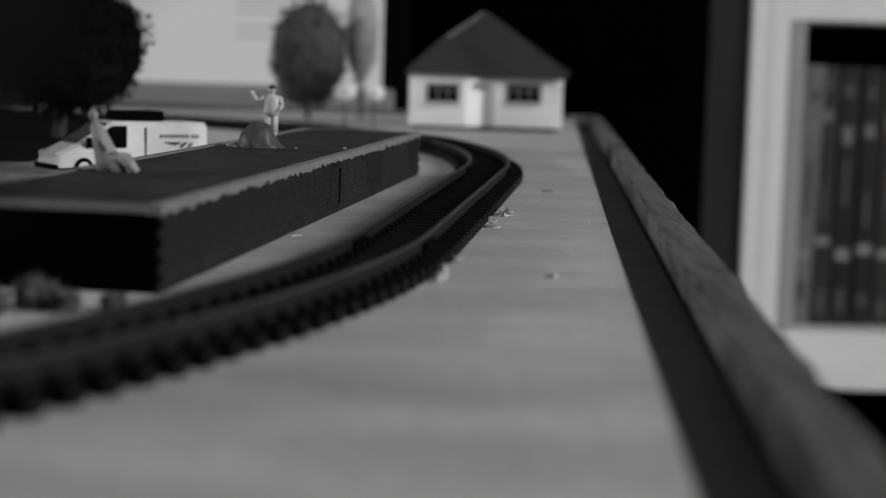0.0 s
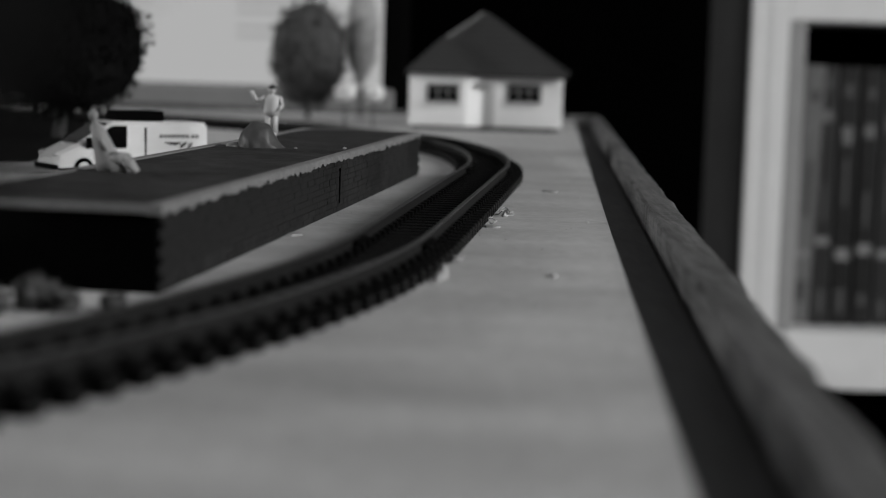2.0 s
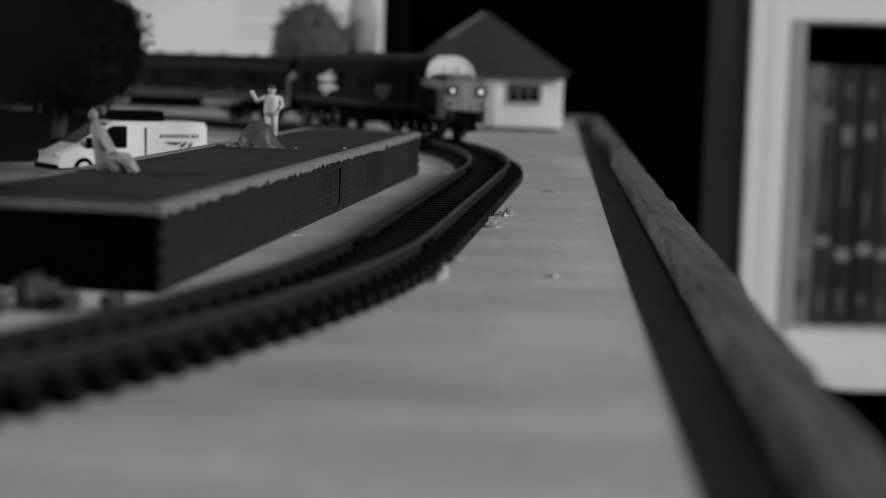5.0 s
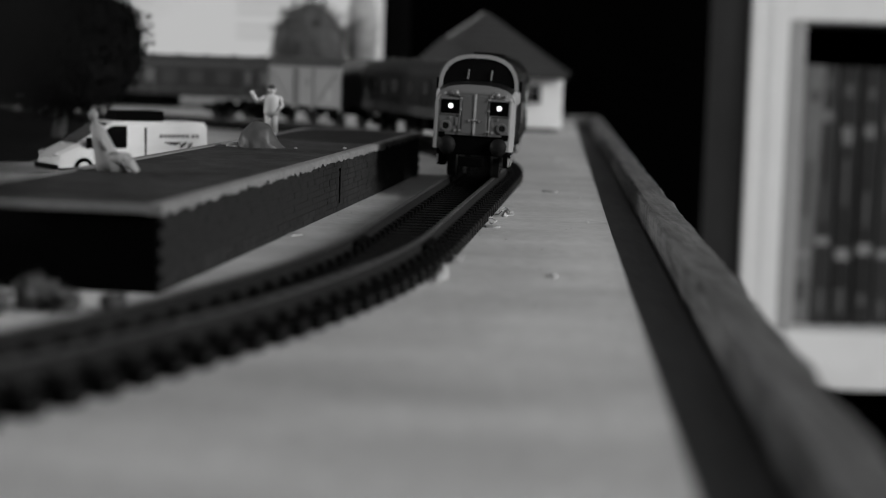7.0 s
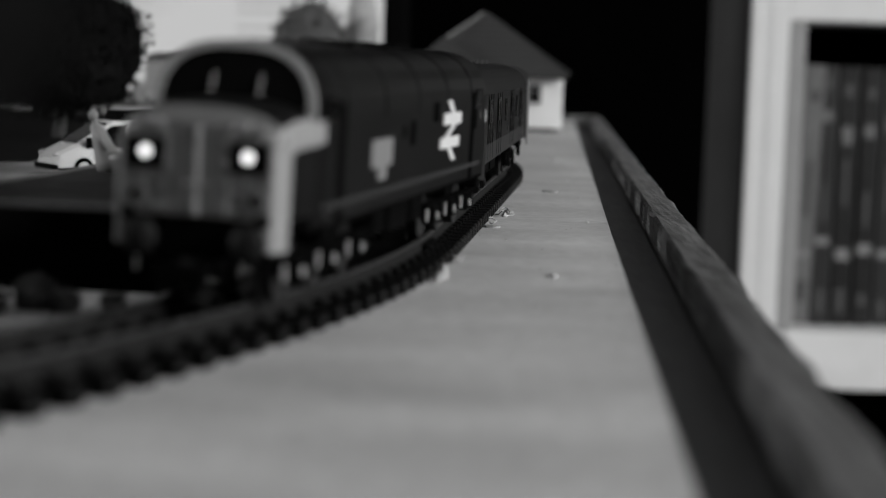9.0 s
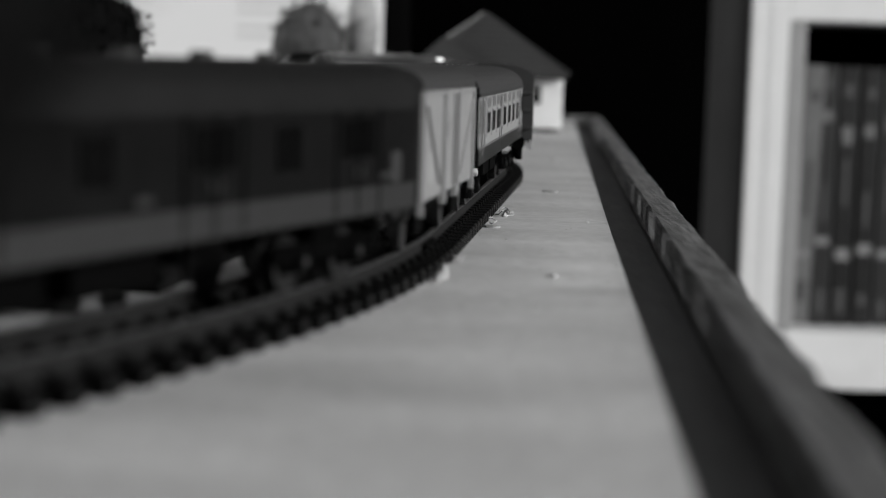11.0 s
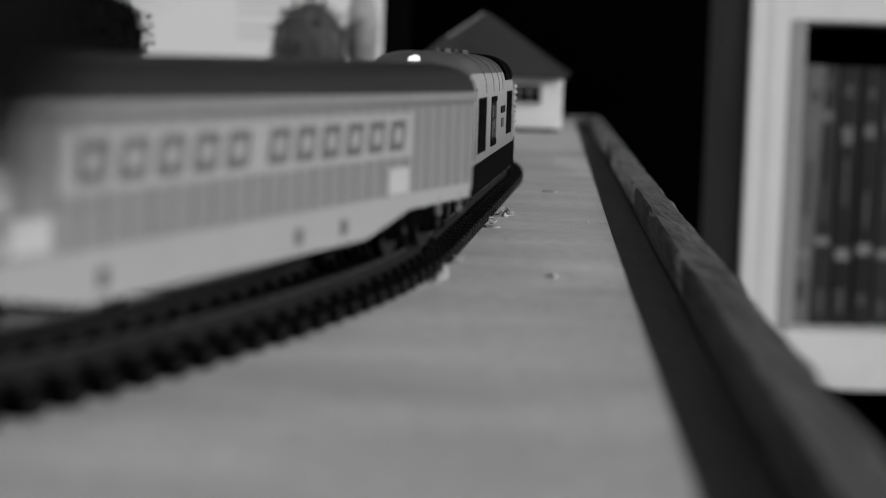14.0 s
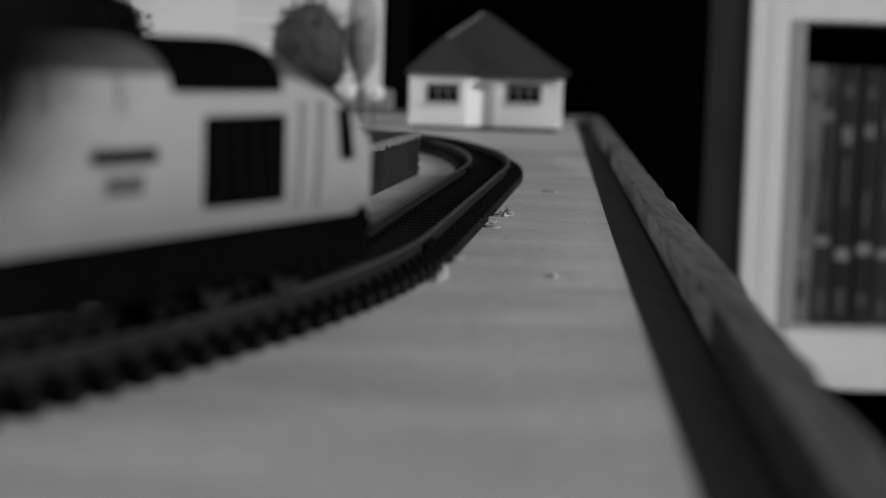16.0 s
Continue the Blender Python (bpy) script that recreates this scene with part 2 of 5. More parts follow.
def build_track():
    track = thing("railway_track", 0, 0, 0, label="black plastic sleepers with bright nickel rails, glued down", category="track", kind="structure")
    for side in (-4.9, 4.9):
        bm = bmesh.new()
        rows = []
        s = -700.0
        while s < 1960:
            rows.append([beside(s, side + a, z) for a, z in ((-0.75, 1.9), (0.75, 1.9), (0.75, 2.3), (0.3, 2.6), (0.38, 3.9), (-0.38, 3.9), (-0.3, 2.6), (-0.75, 2.3))])
            s += 8
        loft(bm, rows)
        rail = part("rail", bm, RAIL_WEB, track, "dull rail with a bright worn top")
        bm = bmesh.new()
        loft(bm, [[beside(k * 8.0 - 700, side + a, z) for a, z in ((-0.36, 3.95), (0.36, 3.95), (0.36, 4.12), (0.24, 4.2), (-0.24, 4.2), (-0.36, 4.12))] for k in range(333)])
        part("rail_head", bm, RAIL, rail, "bright nickel rail head")
    shape = bmesh.new()
    box(shape, -8.6, 8.6, -1.25, 1.25, 0.0, 2.0, 0.3)
    for sx in (-4.9, 4.9):
        for dx in (-1.1, 1.1):
            box(shape, sx + dx - 0.45, sx + dx + 0.45, -0.7, 0.7, 1.9, 2.75)
    for v in shape.verts:
        v.co *= MM
    me = bpy.data.meshes.new("sleeper")
    shape.to_mesh(me)
    shape.free()
    me.materials.append(SLEEPER)
    rest = []
    for k in range(490):
        q = -690 + 5.4 * k
        x, y, h = line(q)
        if 70 < q < 720:
            ob = new("sleeper", me)
            ob.parent = track
            ob.matrix_basis = pose(x * MM, y * MM, 0, 0, 0, -math.degrees(h) + random.uniform(-0.6, 0.6))
        else:
            rest.append((x, y, h))
    bm = bmesh.new()
    for x, y, h in rest:
        c, d = Vector((math.cos(h), -math.sin(h), 0)), Vector((math.sin(h), math.cos(h), 0))
        o = Vector((x, y, 0))
        lo = [bm.verts.new(o + c * a + d * b) for a, b in ((-8.6, -1.1), (8.6, -1.1), (8.6, 1.1), (-8.6, 1.1))]
        hi = [bm.verts.new(v.co + Vector((0, 0, 2))) for v in lo]
        bm.faces.new(hi)
        for i in range(4):
            bm.faces.new((lo[i], lo[(i + 1) % 4], hi[(i + 1) % 4], hi[i]))
    tagged(part("far_sleepers", bm, BLACK, track), kind="stuff")
    for side in (-4.9, 4.9):
        bm = bmesh.new()
        loft(bm, [[beside(q, side + a, z) for a, z in ((-0.9, 0), (0.9, 0), (0.9, 1.7), (-0.9, 1.7))] for q in range(60, 730, 6)])
        part("sleeper_web", bm, BLACK, track)
    # joiners where two lengths of rail meet
    for s, side in ((262, 4.9), (262, -4.9), (446, 4.9), (446, -4.9)):
        bm = bmesh.new()
        loft(bm, [[beside(q, side + a, z) for a, z in ((-1.2, 1.9), (1.2, 1.9), (1.1, 3.1), (0.6, 3.5), (-0.6, 3.5), (-1.1, 3.1))] for q in np.linspace(s - 5, s + 5, 5)])
        part("rail_joiner", bm, BLACK, track, "black plastic rail joiner")


build_track()

# platform: side line facing the track and its direction
PF0, PF1 = Vector((-34.0, 220.0, 0)), Vector((-6.6, 468.0, 0))
PF_H, PF_W = 10.6, 30.0
PF_DIR = (PF1 - PF0).normalized()
PF_ROT = math.degrees(math.atan2(PF_DIR.y, PF_DIR.x))
PF_LEN = (PF1 - PF0).length


def on_platform(along, across):
    """World x, y (mm) of a place on the platform: along from its near end, across from the track side."""
    return PF0.x + PF_DIR.x * along - PF_DIR.y * across, PF0.y + PF_DIR.y * along + PF_DIR.x * across


def build_platform():
    ln = PF_LEN
    pf = thing("station_platform", PF0.x, PF0.y, 0, PF_ROT, "model station platform with brick sides, dark surface and pale edging", "platform")
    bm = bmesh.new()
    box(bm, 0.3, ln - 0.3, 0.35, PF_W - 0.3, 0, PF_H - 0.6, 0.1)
    part("core", bm, BLACK_WALL, pf, "black platform core and ends")
    bm = bmesh.new()
    box(bm, 0.4, ln - 0.4, 1.6, PF_W - 1.8, PF_H - 0.7, PF_H + 0.05)
    part("surface", bm, TARMAC, pf, "dark gritty platform surface")
    # ragged pale edging on both long sides and across the ends
    for y0, y1, chip in ((-0.35, 1.7, 1.25), (PF_W - 1.8, PF_W + 0.3, 0.25)):
        bm = bmesh.new()
        rows = []
        for x in np.linspace(-0.3, ln + 0.3, 300):
            c = chip * max(0.0, noise.noise(Vector((x * 0.26, y0, 3))) + 0.5 * noise.noise(Vector((x * 0.9, y0, 9))) - 0.05)
            d = 0.6 * chip * noise.noise(Vector((x * 0.4, 4.0, y0)))
            rows.append([(x, y0 + c * 0.5, PF_H - 1.0 - d), (x, y1, PF_H - 1.0), (x, y1, PF_H + 0.18), (x, y0 + 0.35 + c, PF_H + 0.18), (x, y0 + c * 0.8, PF_H - 0.1)])
        loft(bm, rows)
        part("edging", bm, EDGING, pf, "pale chipped platform edging")
    for x0 in (-0.4, ln - 1.2):
        bm = bmesh.new()
        box(bm, x0, x0 + 1.3, 1.7, PF_W - 1.8, PF_H - 0.9, PF_H + 0.12, 0.1)
        part("end_edging", bm, EDGING, pf, "pale platform edging")
    bm = bmesh.new()
    box(bm, 127.9, 128.9, -0.14, 0.3, 1.6, 8.2, 0.05)
    part("drain_slot", bm, BLACK_WALL, pf, "narrow black upright slot")
    # courses of brick on the side that faces the track
    shape = bmesh.new()
    box(shape, 0.0, 3.24, 0.0, 0.4, 0.0, 1.06, 0.035)
    for v in shape.verts:
        v.co *= MM
    me = bpy.data.meshes.new("brick")
    shape.to_mesh(me)
    shape.free()
    me.materials.append(BRICK)
    rest = bmesh.new()
    for row in range(9):
        for k in range(int(ln / 3.3)):
            x = 0.3 + k * 3.3 + (1.65 if row % 2 else 0)
            if x + 3.2 > ln:
                continue
            if x < 110 and row > 1:
                ob = new("brick", me)
                ob.parent = pf
                ob.matrix_basis = pose(x * MM, random.uniform(-0.03, 0.05) * MM, (0.1 + row * 1.09) * MM)
            else:
                j = random.uniform(-0.03, 0.05)
                box(rest, x, x + 3.2, j, j + 0.4, 0.1 + row * 1.09, 1.12 + row * 1.09)
    tagged(part("far_bricks", rest, BRICK, pf), kind="stuff")
    return pf


build_platform()


# ---- buildings and scenery ----
def build_house():
    h = thing("bungalow", 15.8, 785, 0, -1.5, "white rendered model bungalow with a dark hipped roof and two windows", "house")
    w0, w1, zt, dep = -32.5, 33.0, 23.2, 50.0
    bm = bmesh.new()
    box(bm, w0, w1, 3.0, dep, 1.4, zt, 0.2)
    part("wall", bm, RENDER, h, "white rendered wall")
    # front wing with a splayed corner beside the door
    bm = bmesh.new()
    loft(bm, [[(w0 + 0.5, 3.1, z), (w0 + 0.5, -3.0, z), (-8.3, -3.0, z), (-1.2, 3.1, z)] for z in (1.4, zt)])
    part("front_wing", bm, RENDER, h, "white front wing with a splayed corner")
    bm = bmesh.new()
    box(bm, -30, 29.5, -7.0, 3.0, 0, 1.4, 0.2)
    part("plinth", bm, BLACK_WALL, h, "dark base strip")
    bm = bmesh.new()
    box(bm, w0 + 1, w1 - 1, 4.0, dep - 1, 0, 1.4)
    part("footing", bm, BLACK_WALL, h, "dark base")
    # roofs: main hip and the hip of the wing
    bm = bmesh.new()
    e = zt + 0.1
    w0, w1 = w0 + 1.6, w1 - 1.6
    loft(bm, [[(w0 - 3, -0.5, e), (w1 + 3.2, -0.5, e), (w1 + 3.2, dep + 3.5, e), (w0 - 3, dep + 3.5, e)],
              [(w0 - 3, -0.5, e + 1.3), (w1 + 3.2, -0.5, e + 1.3), (w1 + 3.2, dep + 3.5, e + 1.3), (w0 - 3, dep + 3.5, e + 1.3)],
              [(-3.2, 24, 50), (-0.5, 24, 50), (-0.5, 29, 50), (-3.2, 29, 50)]])
    roof = part("roof", bm, ROOF, h, "dark tiled hipped roof")
    bm = bmesh.new()
    loft(bm, [[(w0 - 2.6, -6.2, e), (-1.0, -6.2, e), (-1.0, 22, e), (w0 - 2.6, 22, e)],
              [(w0 - 2.6, -6.2, e + 1.4), (-1.0, -6.2, e + 1.4), (-1.0, 22, e + 1.4), (w0 - 2.6, 22, e + 1.4)],
              [(-19.5, 8.5, 38.5), (-16, 8.5, 38.5), (-16, 22, 38.5), (-19.5, 22, 38.5)]])
    part("wing_roof", bm, ROOF, h, "dark tiled roof of the wing")
    # tile courses and pale ridge tiles
    for (a, b) in (((-2.0, 24.5, 50.1), (-17.5, 9.5, 38.8)), ((-17.6, 9, 38.6), (-1.3, -6.0, 25.0)), ((-0.6, 24.4, 50.1), (35.6, 0, 25.0))):
        bm = bmesh.new()
        cyl(bm, a, b, 0.55, seg=8)
        part("ridge", bm, EDGING if a[0] > -17.55 and b[0] < 30 else ROOF, roof, "pale ridge tiles" if b[0] < 30 else "")
    for i in range(1, 9):
        f = i / 9.5
        bm = bmesh.new()
        y, z = -0.5 + 24.3 * f, 24.6 + 25.3 * f
        xa, xb = w0 - 3 + 30 * f, w1 + 3.2 - 33 * f
        box(bm, xa if z > 38 else max(xa, -2), xb, y - 0.35, y + 0.8, z - 0.4, z + 0.35)
        part("tile_course", bm, ROOF, roof)
    bm = bmesh.new()
    w0, w1 = w0 - 1.6, w1 + 1.6
    box(bm, w0 - 1.6, w1 + 1.8, -1.2, -0.4, e - 0.9, e + 0.2, 0.1)
    part("gutter", bm, ROOF_GREY, h, "grey gutter")
    for x0, x1, y, z0, z1 in ((-24, -11.5, -3.0, 11.8, 18.8), (10.0, 23.2, 3.0, 12.4, 19.4)):
        bm = bmesh.new()
        for a, b, c, d in ((x0 - 0.7, x1 + 0.7, z1, z1 + 0.7), (x0 - 0.7, x1 + 0.7, z0 - 0.7, z0), (x0 - 0.7, x0, z0, z1), (x1, x1 + 0.7, z0, z1),
                           ((2 * x0 + x1) / 3 - 0.25, (2 * x0 + x1) / 3 + 0.25, z0, z1), ((x0 + 2 * x1) / 3 - 0.25, (x0 + 2 * x1) / 3 + 0.25, z0, z1),
                           (x0, x1, z1 - 2.3, z1 - 1.9)):
            box(bm, a, b, y - 0.6, y + 0.1, c, d)
        win = part("window", bm, GREY_MID, h, "grey framed casement window")
        bm = bmesh.new()
        box(bm, x0, x1, y - 0.25, y + 0.05, z0, z1)
        part("pane", bm, GLASS_DARK, win, "dark window pane")
        bm = bmesh.new()
        box(bm, x0 - 1.2, x1 + 1.2, y - 1.2, y + 0.1, z0 - 1.5, z0 - 0.7, 0.1)
        part("sill", bm, WHITE, win)
    bm = bmesh.new()
    box(bm, -0.6, 4.2, 2.5, 3.2, 1.5, 18.0, 0.1)
    door = part("door", bm, GREY_LIGHT, h, "pale grey front door")
    bm = bmesh.new()
    ball(bm, (3.4, 2.3, 9.5), 0.35)
    part("door_handle", bm, SILVER, door)
    bm = bmesh.new()
    box(bm, -3.4, 5.5, -2.8, 3.2, 19.4, 20.4, 0.15)
    part("porch_canopy", bm, WHITE, h, "white porch canopy")


build_house()


def flock(bm, c, rx, ry, rz, n, size, rnd, taper=0.0):
    """Small leaf flakes in a crown with an uneven outline."""
    for _ in range(n):
        v = Vector((rnd.gauss(0, 1), rnd.gauss(0, 1), rnd.gauss(0, 1))).normalized()
        k = rnd.uniform(0.55, 1.0) * (1 + 0.16 * noise.noise(v * 2.3 + Vector(c)) + 0.1 * noise.noise(v * 6))
        t = 1 - taper * max(0.0, v.z * k)
        p = Vector((c[0] + v.x * rx * k * t, c[1] + v.y * ry * k * t, c[2] + v.z * rz * k))
        a = Vector((rnd.uniform(-1, 1), rnd.uniform(-1, 1), rnd.uniform(-1, 1))).normalized()
        b = a.cross(v if abs(a.dot(v)) < 0.9 else Vector((v.y, v.z, v.x))).normalized()
        s = size * rnd.uniform(0.6, 1.3)
        q = [bm.verts.new(p + a * s), bm.verts.new(p + b * s * 0.7), bm.verts.new(p - a * s), bm.verts.new(p - b * s * 0.7)]
        bm.faces.new(q)


def build_tree(name, x, y, crown_z, rx, rz, n, size, mat, label, seed, taper=0.0, trunk_r=1.2, lean=0.0):
    rnd = random.Random(seed)
    t = thing(name, x, y, 0, 0, label, "tree")
    bm = bmesh.new()
    top = crown_z + rz * 0.3
    pts = [(0, 0, 0), (lean * 0.3, 0.2, crown_z * 0.4), (lean * 0.7, -0.3, crown_z - rz * 0.5), (lean, 0, top)]
    for k, (a, b) in enumerate(zip(pts, pts[1:])):
        cyl(bm, a, b, trunk_r * (1 - 0.25 * k), trunk_r * (0.75 - 0.25 * k), 10)
    part("trunk", bm, BARK, t, "thin dark trunk")
    for k in range(6):
        bm = bmesh.new()
        a = k * 1.05 + seed
        z0 = crown_z - rz * 0.6 + k * rz * 0.15
        cyl(bm, (lean * 0.8, 0, z0), (lean + math.cos(a) * rx * 0.6, math.sin(a) * rx * 0.6, z0 + rz * 0.35), trunk_r * 0.4, trunk_r * 0.15, 6)
        part("limb", bm, BARK, t)
    bm = bmesh.new()
    flock(bm, (lean, 0, crown_z), rx, rx, rz, n, size, rnd, taper)
    core = bmesh.ops.create_icosphere(bm, subdivisions=3, radius=1, matrix=Matrix.Translation((lean, 0, crown_z)) @ Matrix.Diagonal((rx * 0.87, rx * 0.87, rz * 0.87, 1)))
    for v in core["verts"]:
        v.co += (v.co - Vector((lean, 0, crown_z))) * 0.12 * noise.noise(v.co * 0.3)
    part("crown", bm, mat, t, "dense crown of clumped leaves")
    return t


build_tree("broadleaf_tree", -124, 590, 31, 26.5, 24, 14000, 1.0, FOLIAGE_DARK, "large dark model tree with a dense crown beside the road", 3, lean=2, trunk_r=2.4)
build_tree("round_tree", -65, 860, 30, 19, 27, 3600, 1.3, FOLIAGE, "round grey-green model tree on a short trunk", 5)
build_tree("slender_tree", -41.5, 880, 42, 8.5, 26, 2200, 1.1, FOLIAGE_POPLAR, "slender pale model tree behind the line", 8, taper=0.5, trunk_r=0.9)
build_tree("dark_fir_tree", -20.6, 51, 33.0, 12.0, 11.5, 4800, 0.65, FOLIAGE_DARK, "dark model tree close to the track", 11, trunk_r=0.9)


def build_bush(name, x, y, z, r, mat, seed, label, n=260, size=0.5, flat=0.8):
    rnd = random.Random(seed)
    bm = bmesh.new()
    flock(bm, (0, 0, r * flat * 0.75), r, r, r * flat, n, size, rnd)
    bmesh.ops.create_icosphere(bm, subdivisions=2, radius=1, matrix=Matrix.Translation((0, 0, r * flat * 0.5)) @ Matrix.Diagonal((r * 0.75, r * 0.75, r * flat * 0.7, 1)))
    ob = part(name, bm, mat)
    ob.matrix_world = pose(x * MM, y * MM, z * MM)
    return tagged(ob, label, "bush", "low bushes")


for x in (-43.4, -31.5):
    build_tree("blossom_tree", x, 783, 14.2, 4.7, 4.0, 700, 0.7, BLOSSOM, "small white blossoming model tree behind the track", int(60 - x), trunk_r=0.5)
bm = bmesh.new()
loft(bm, [[(-330, 455, z), (-106, 470, z), (-98, 560, z), (-112, 660, z), (-150, 735, z), (-330, 760, z)] for z in (0.02, 0.9)])
tagged(part("grass_mat", bm, MAT_GRASS), "dark grass mat lying on the baseboard", "grass", kind="stuff")
for i, (x, y, r) in enumerate(((-53.5, 203, 3.6), (-49.5, 199, 2.6), (-45.5, 204, 2.9), (-41.8, 202.5, 2.0), (-58.5, 206, 3.6), (-36.8, 205, 1.5), (-62, 203, 3.0))):
    build_bush("scatter_bush", x, y, 0, r, STONE, 30 + i, "low pale clump of scenic scatter on the board", 260, 0.5, 0.8)
# taller unseen bushes, added towards the camera only to shade the groove
for i, (x, y, r) in enumerate(((-60, 186, 12), (-62, 164, 14), (-57, 140, 13), (-60, 116, 15), (-55, 92, 13), (-58, 68, 14))):
    build_bush("shade_bush", x, y, 0, r, FOLIAGE_DARK, 70 + i, "dark leafy bush added out of view to shade the groove", 900, 0.9, 1.15)


def build_screen():
    m = thing("computer_monitor", -112, 1100, -40, 0, "computer monitor with a lit white page in a dark frame", "monitor")
    bm = bmesh.new()
    box(bm, -260, 88, 0.0, 18, 30, 280, 3)
    part("frame", bm, BLACK, m, "black plastic monitor frame")
    bm = bmesh.new()
    box(bm, -250, 72.5, -1.2, 0.2, 51.0, 262)
    scr = part("screen", bm, SCREEN, m, "glowing white page")
    for x0, x1, z0, z1 in ((-14, 22, 98, 101), (-14, 18, 92.5, 95), (-14, 24, 84, 86.5), (-14, 16, 78.5, 81), (-14, 26, 104, 107)):
        bm = bmesh.new()
        box(bm, x0, x1, -1.6, -1.1, z0, z1)
        part("text_line", bm, PRINT, scr, "grey line of print")
    bm = bmesh.new()
    box(bm, -255, 80, -8, 10, 24, 50.5, 2)
    part("lower_bezel", bm, GREY_MID, m, "grey lower bezel")
    bm = bmesh.new()
    box(bm, -90, -20, 4, 14, -100, 34, 2)
    part("stand", bm, BLACK, m)
    bm = bmesh.new()
    box(bm, -150, 40, -50, 90, -100.5, -92, 3)
    part("foot", bm, BLACK, m)
    d = thing("desk", -300, 1300, -800, 0, "dark wooden desk behind the railway table", "desk")
    bm = bmesh.new()
    box(bm, -700, 420, -330, 400, 635, 659.4, 3)
    part("desktop", bm, WOOD_DARK, d)
    for x in (-680, 370):
        for y in (-300, 340):
            bm = bmesh.new()
            box(bm, x, x + 40, y, y + 40, 0, 635, 2)
            part("leg", bm, WOOD_DARK, d)


build_screen()


SPINE_MID = material("dim_spine_print", 0.05, 0.5, vary=0.3, grain=60, bump=0.0)


SPINE_DIM = material("faded_disc_spine", 0.02, 0.4, vary=0.3, grain=60, bump=0.0)
CREAM_STRIP = material("dull_white_strip", 0.3, 0.6, vary=0.1, grain=60, bump=0.04)


def build_shelf():
    y0, y1 = 1300, 1500
    sh = thing("bookcase", 211, y0, -800, 0, "white painted bookcase with a row of disc cases", "bookcase")
    for n, b in (("side_panel", (0, 27, 0, y1 - y0, 0, 1180)), ("side_panel", (620, 647, 0, y1 - y0, 0, 1180)), ("shelf", (27.3, 619.7, 2, 190, 603, 644)), ("shelf", (27.3, 619.7, 2, 190, 864, 905)),
                 ("shelf", (27.3, 619.7, 2, 190, 300, 330)), ("top", (-5, 652, -5, 200, 1180.5, 1210))):
        bm = bmesh.new()
        box(bm, *b, 1.5)
        part(n, bm, SHELF_WHITE, sh)
    # back panel coloured near-black for the shade between the shelves
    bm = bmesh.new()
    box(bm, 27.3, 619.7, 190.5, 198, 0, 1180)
    part("back_panel", bm, SHADE_BLACK, sh, "back panel with the recess shade in its colour")
    # whiter strip that paints the highlight along the front edge
    bm = bmesh.new()
    box(bm, 13.6, 26.8, -0.7, -0.2, 0, 1178, 0.1)
    part("edge_highlight", bm, RENDER, sh, "thin strip on the front edge with a highlight in its white")
    bm = bmesh.new()
    box(bm, 27.2, 39, 1.0, 5.0, 645, 863.5, 1)
    part("face_strip", bm, CREAM_STRIP, sh, "grey-white face strip")
    # dark sheet added over the white outer side to stand for its shade
    bm = bmesh.new()
    box(bm, -1.2, -0.1, 4, y1 - y0 - 1, 0, 1178, 0.3)
    part("outer_shade_sheet", bm, SPINE_MID, sh, "thin dark sheet standing for shade on the outer side")
    # a loose row of disc cases on the shelf
    rnd = random.Random(4)
    x = 254.0
    k = 0
    while x < 470:
        w = rnd.choice((14.2, 14.6, 15.0, 10.5)) if k else 15
        lean = -1.6 if k == 0 else rnd.uniform(-0.4, 0.5)
        c = thing("disc_case", x, 1342 + rnd.uniform(-4, 5), -155.6, 0, "grey plastic disc case standing on the shelf" if k == 0 else "dark plastic disc case standing on the shelf", "disc case", "disc cases")
        c.matrix_world = c.matrix_world @ pose(0, 0, 0.0004 * abs(lean), 0, -lean, 0)
        bm = bmesh.new()
        box(bm, 0, w - 0.6, 0, 135, 0, 189, 1.2)
        part("case", bm, SPINE_PALE if k in (0, 6) else SPINE_DIM if k % 3 == 1 else SPINE, c)
        for z, hh, ww, mt in ((rnd.uniform(128, 150), rnd.uniform(8, 20), 0.55, SPINE_PALE), (rnd.uniform(46, 66), rnd.uniform(5, 9), 0.7, GREY_MID), (rnd.uniform(72, 90), rnd.uniform(25, 42), 0.3, SPINE_MID), (rnd.uniform(6, 20), rnd.uniform(6, 18), 0.45, SPINE_MID), (rnd.uniform(160, 172), rnd.uniform(5, 10), 0.5, SPINE_MID)):
            bm = bmesh.new()
            box(bm, w * (1 - ww) / 2, w * (1 + ww) / 2 - 0.6, -0.25, 0.3, z, z + hh)
            part("spine_print", bm, mt, c, "pale printed block on the spine")
        x += w + rnd.uniform(0.1, 1.2)
        k += 1


build_shelf()


# ---- on and beside the platform ----
def capsule(bm, a, b, ra, rb):
    cyl(bm, a, b, ra, rb, 12)
    ball(bm, a, ra)
    ball(bm, b, rb)


VAN_PALE = material("pale_grey_figure_paint", 0.24, 0.6, vary=0.1, grain=600, bump=0.1)


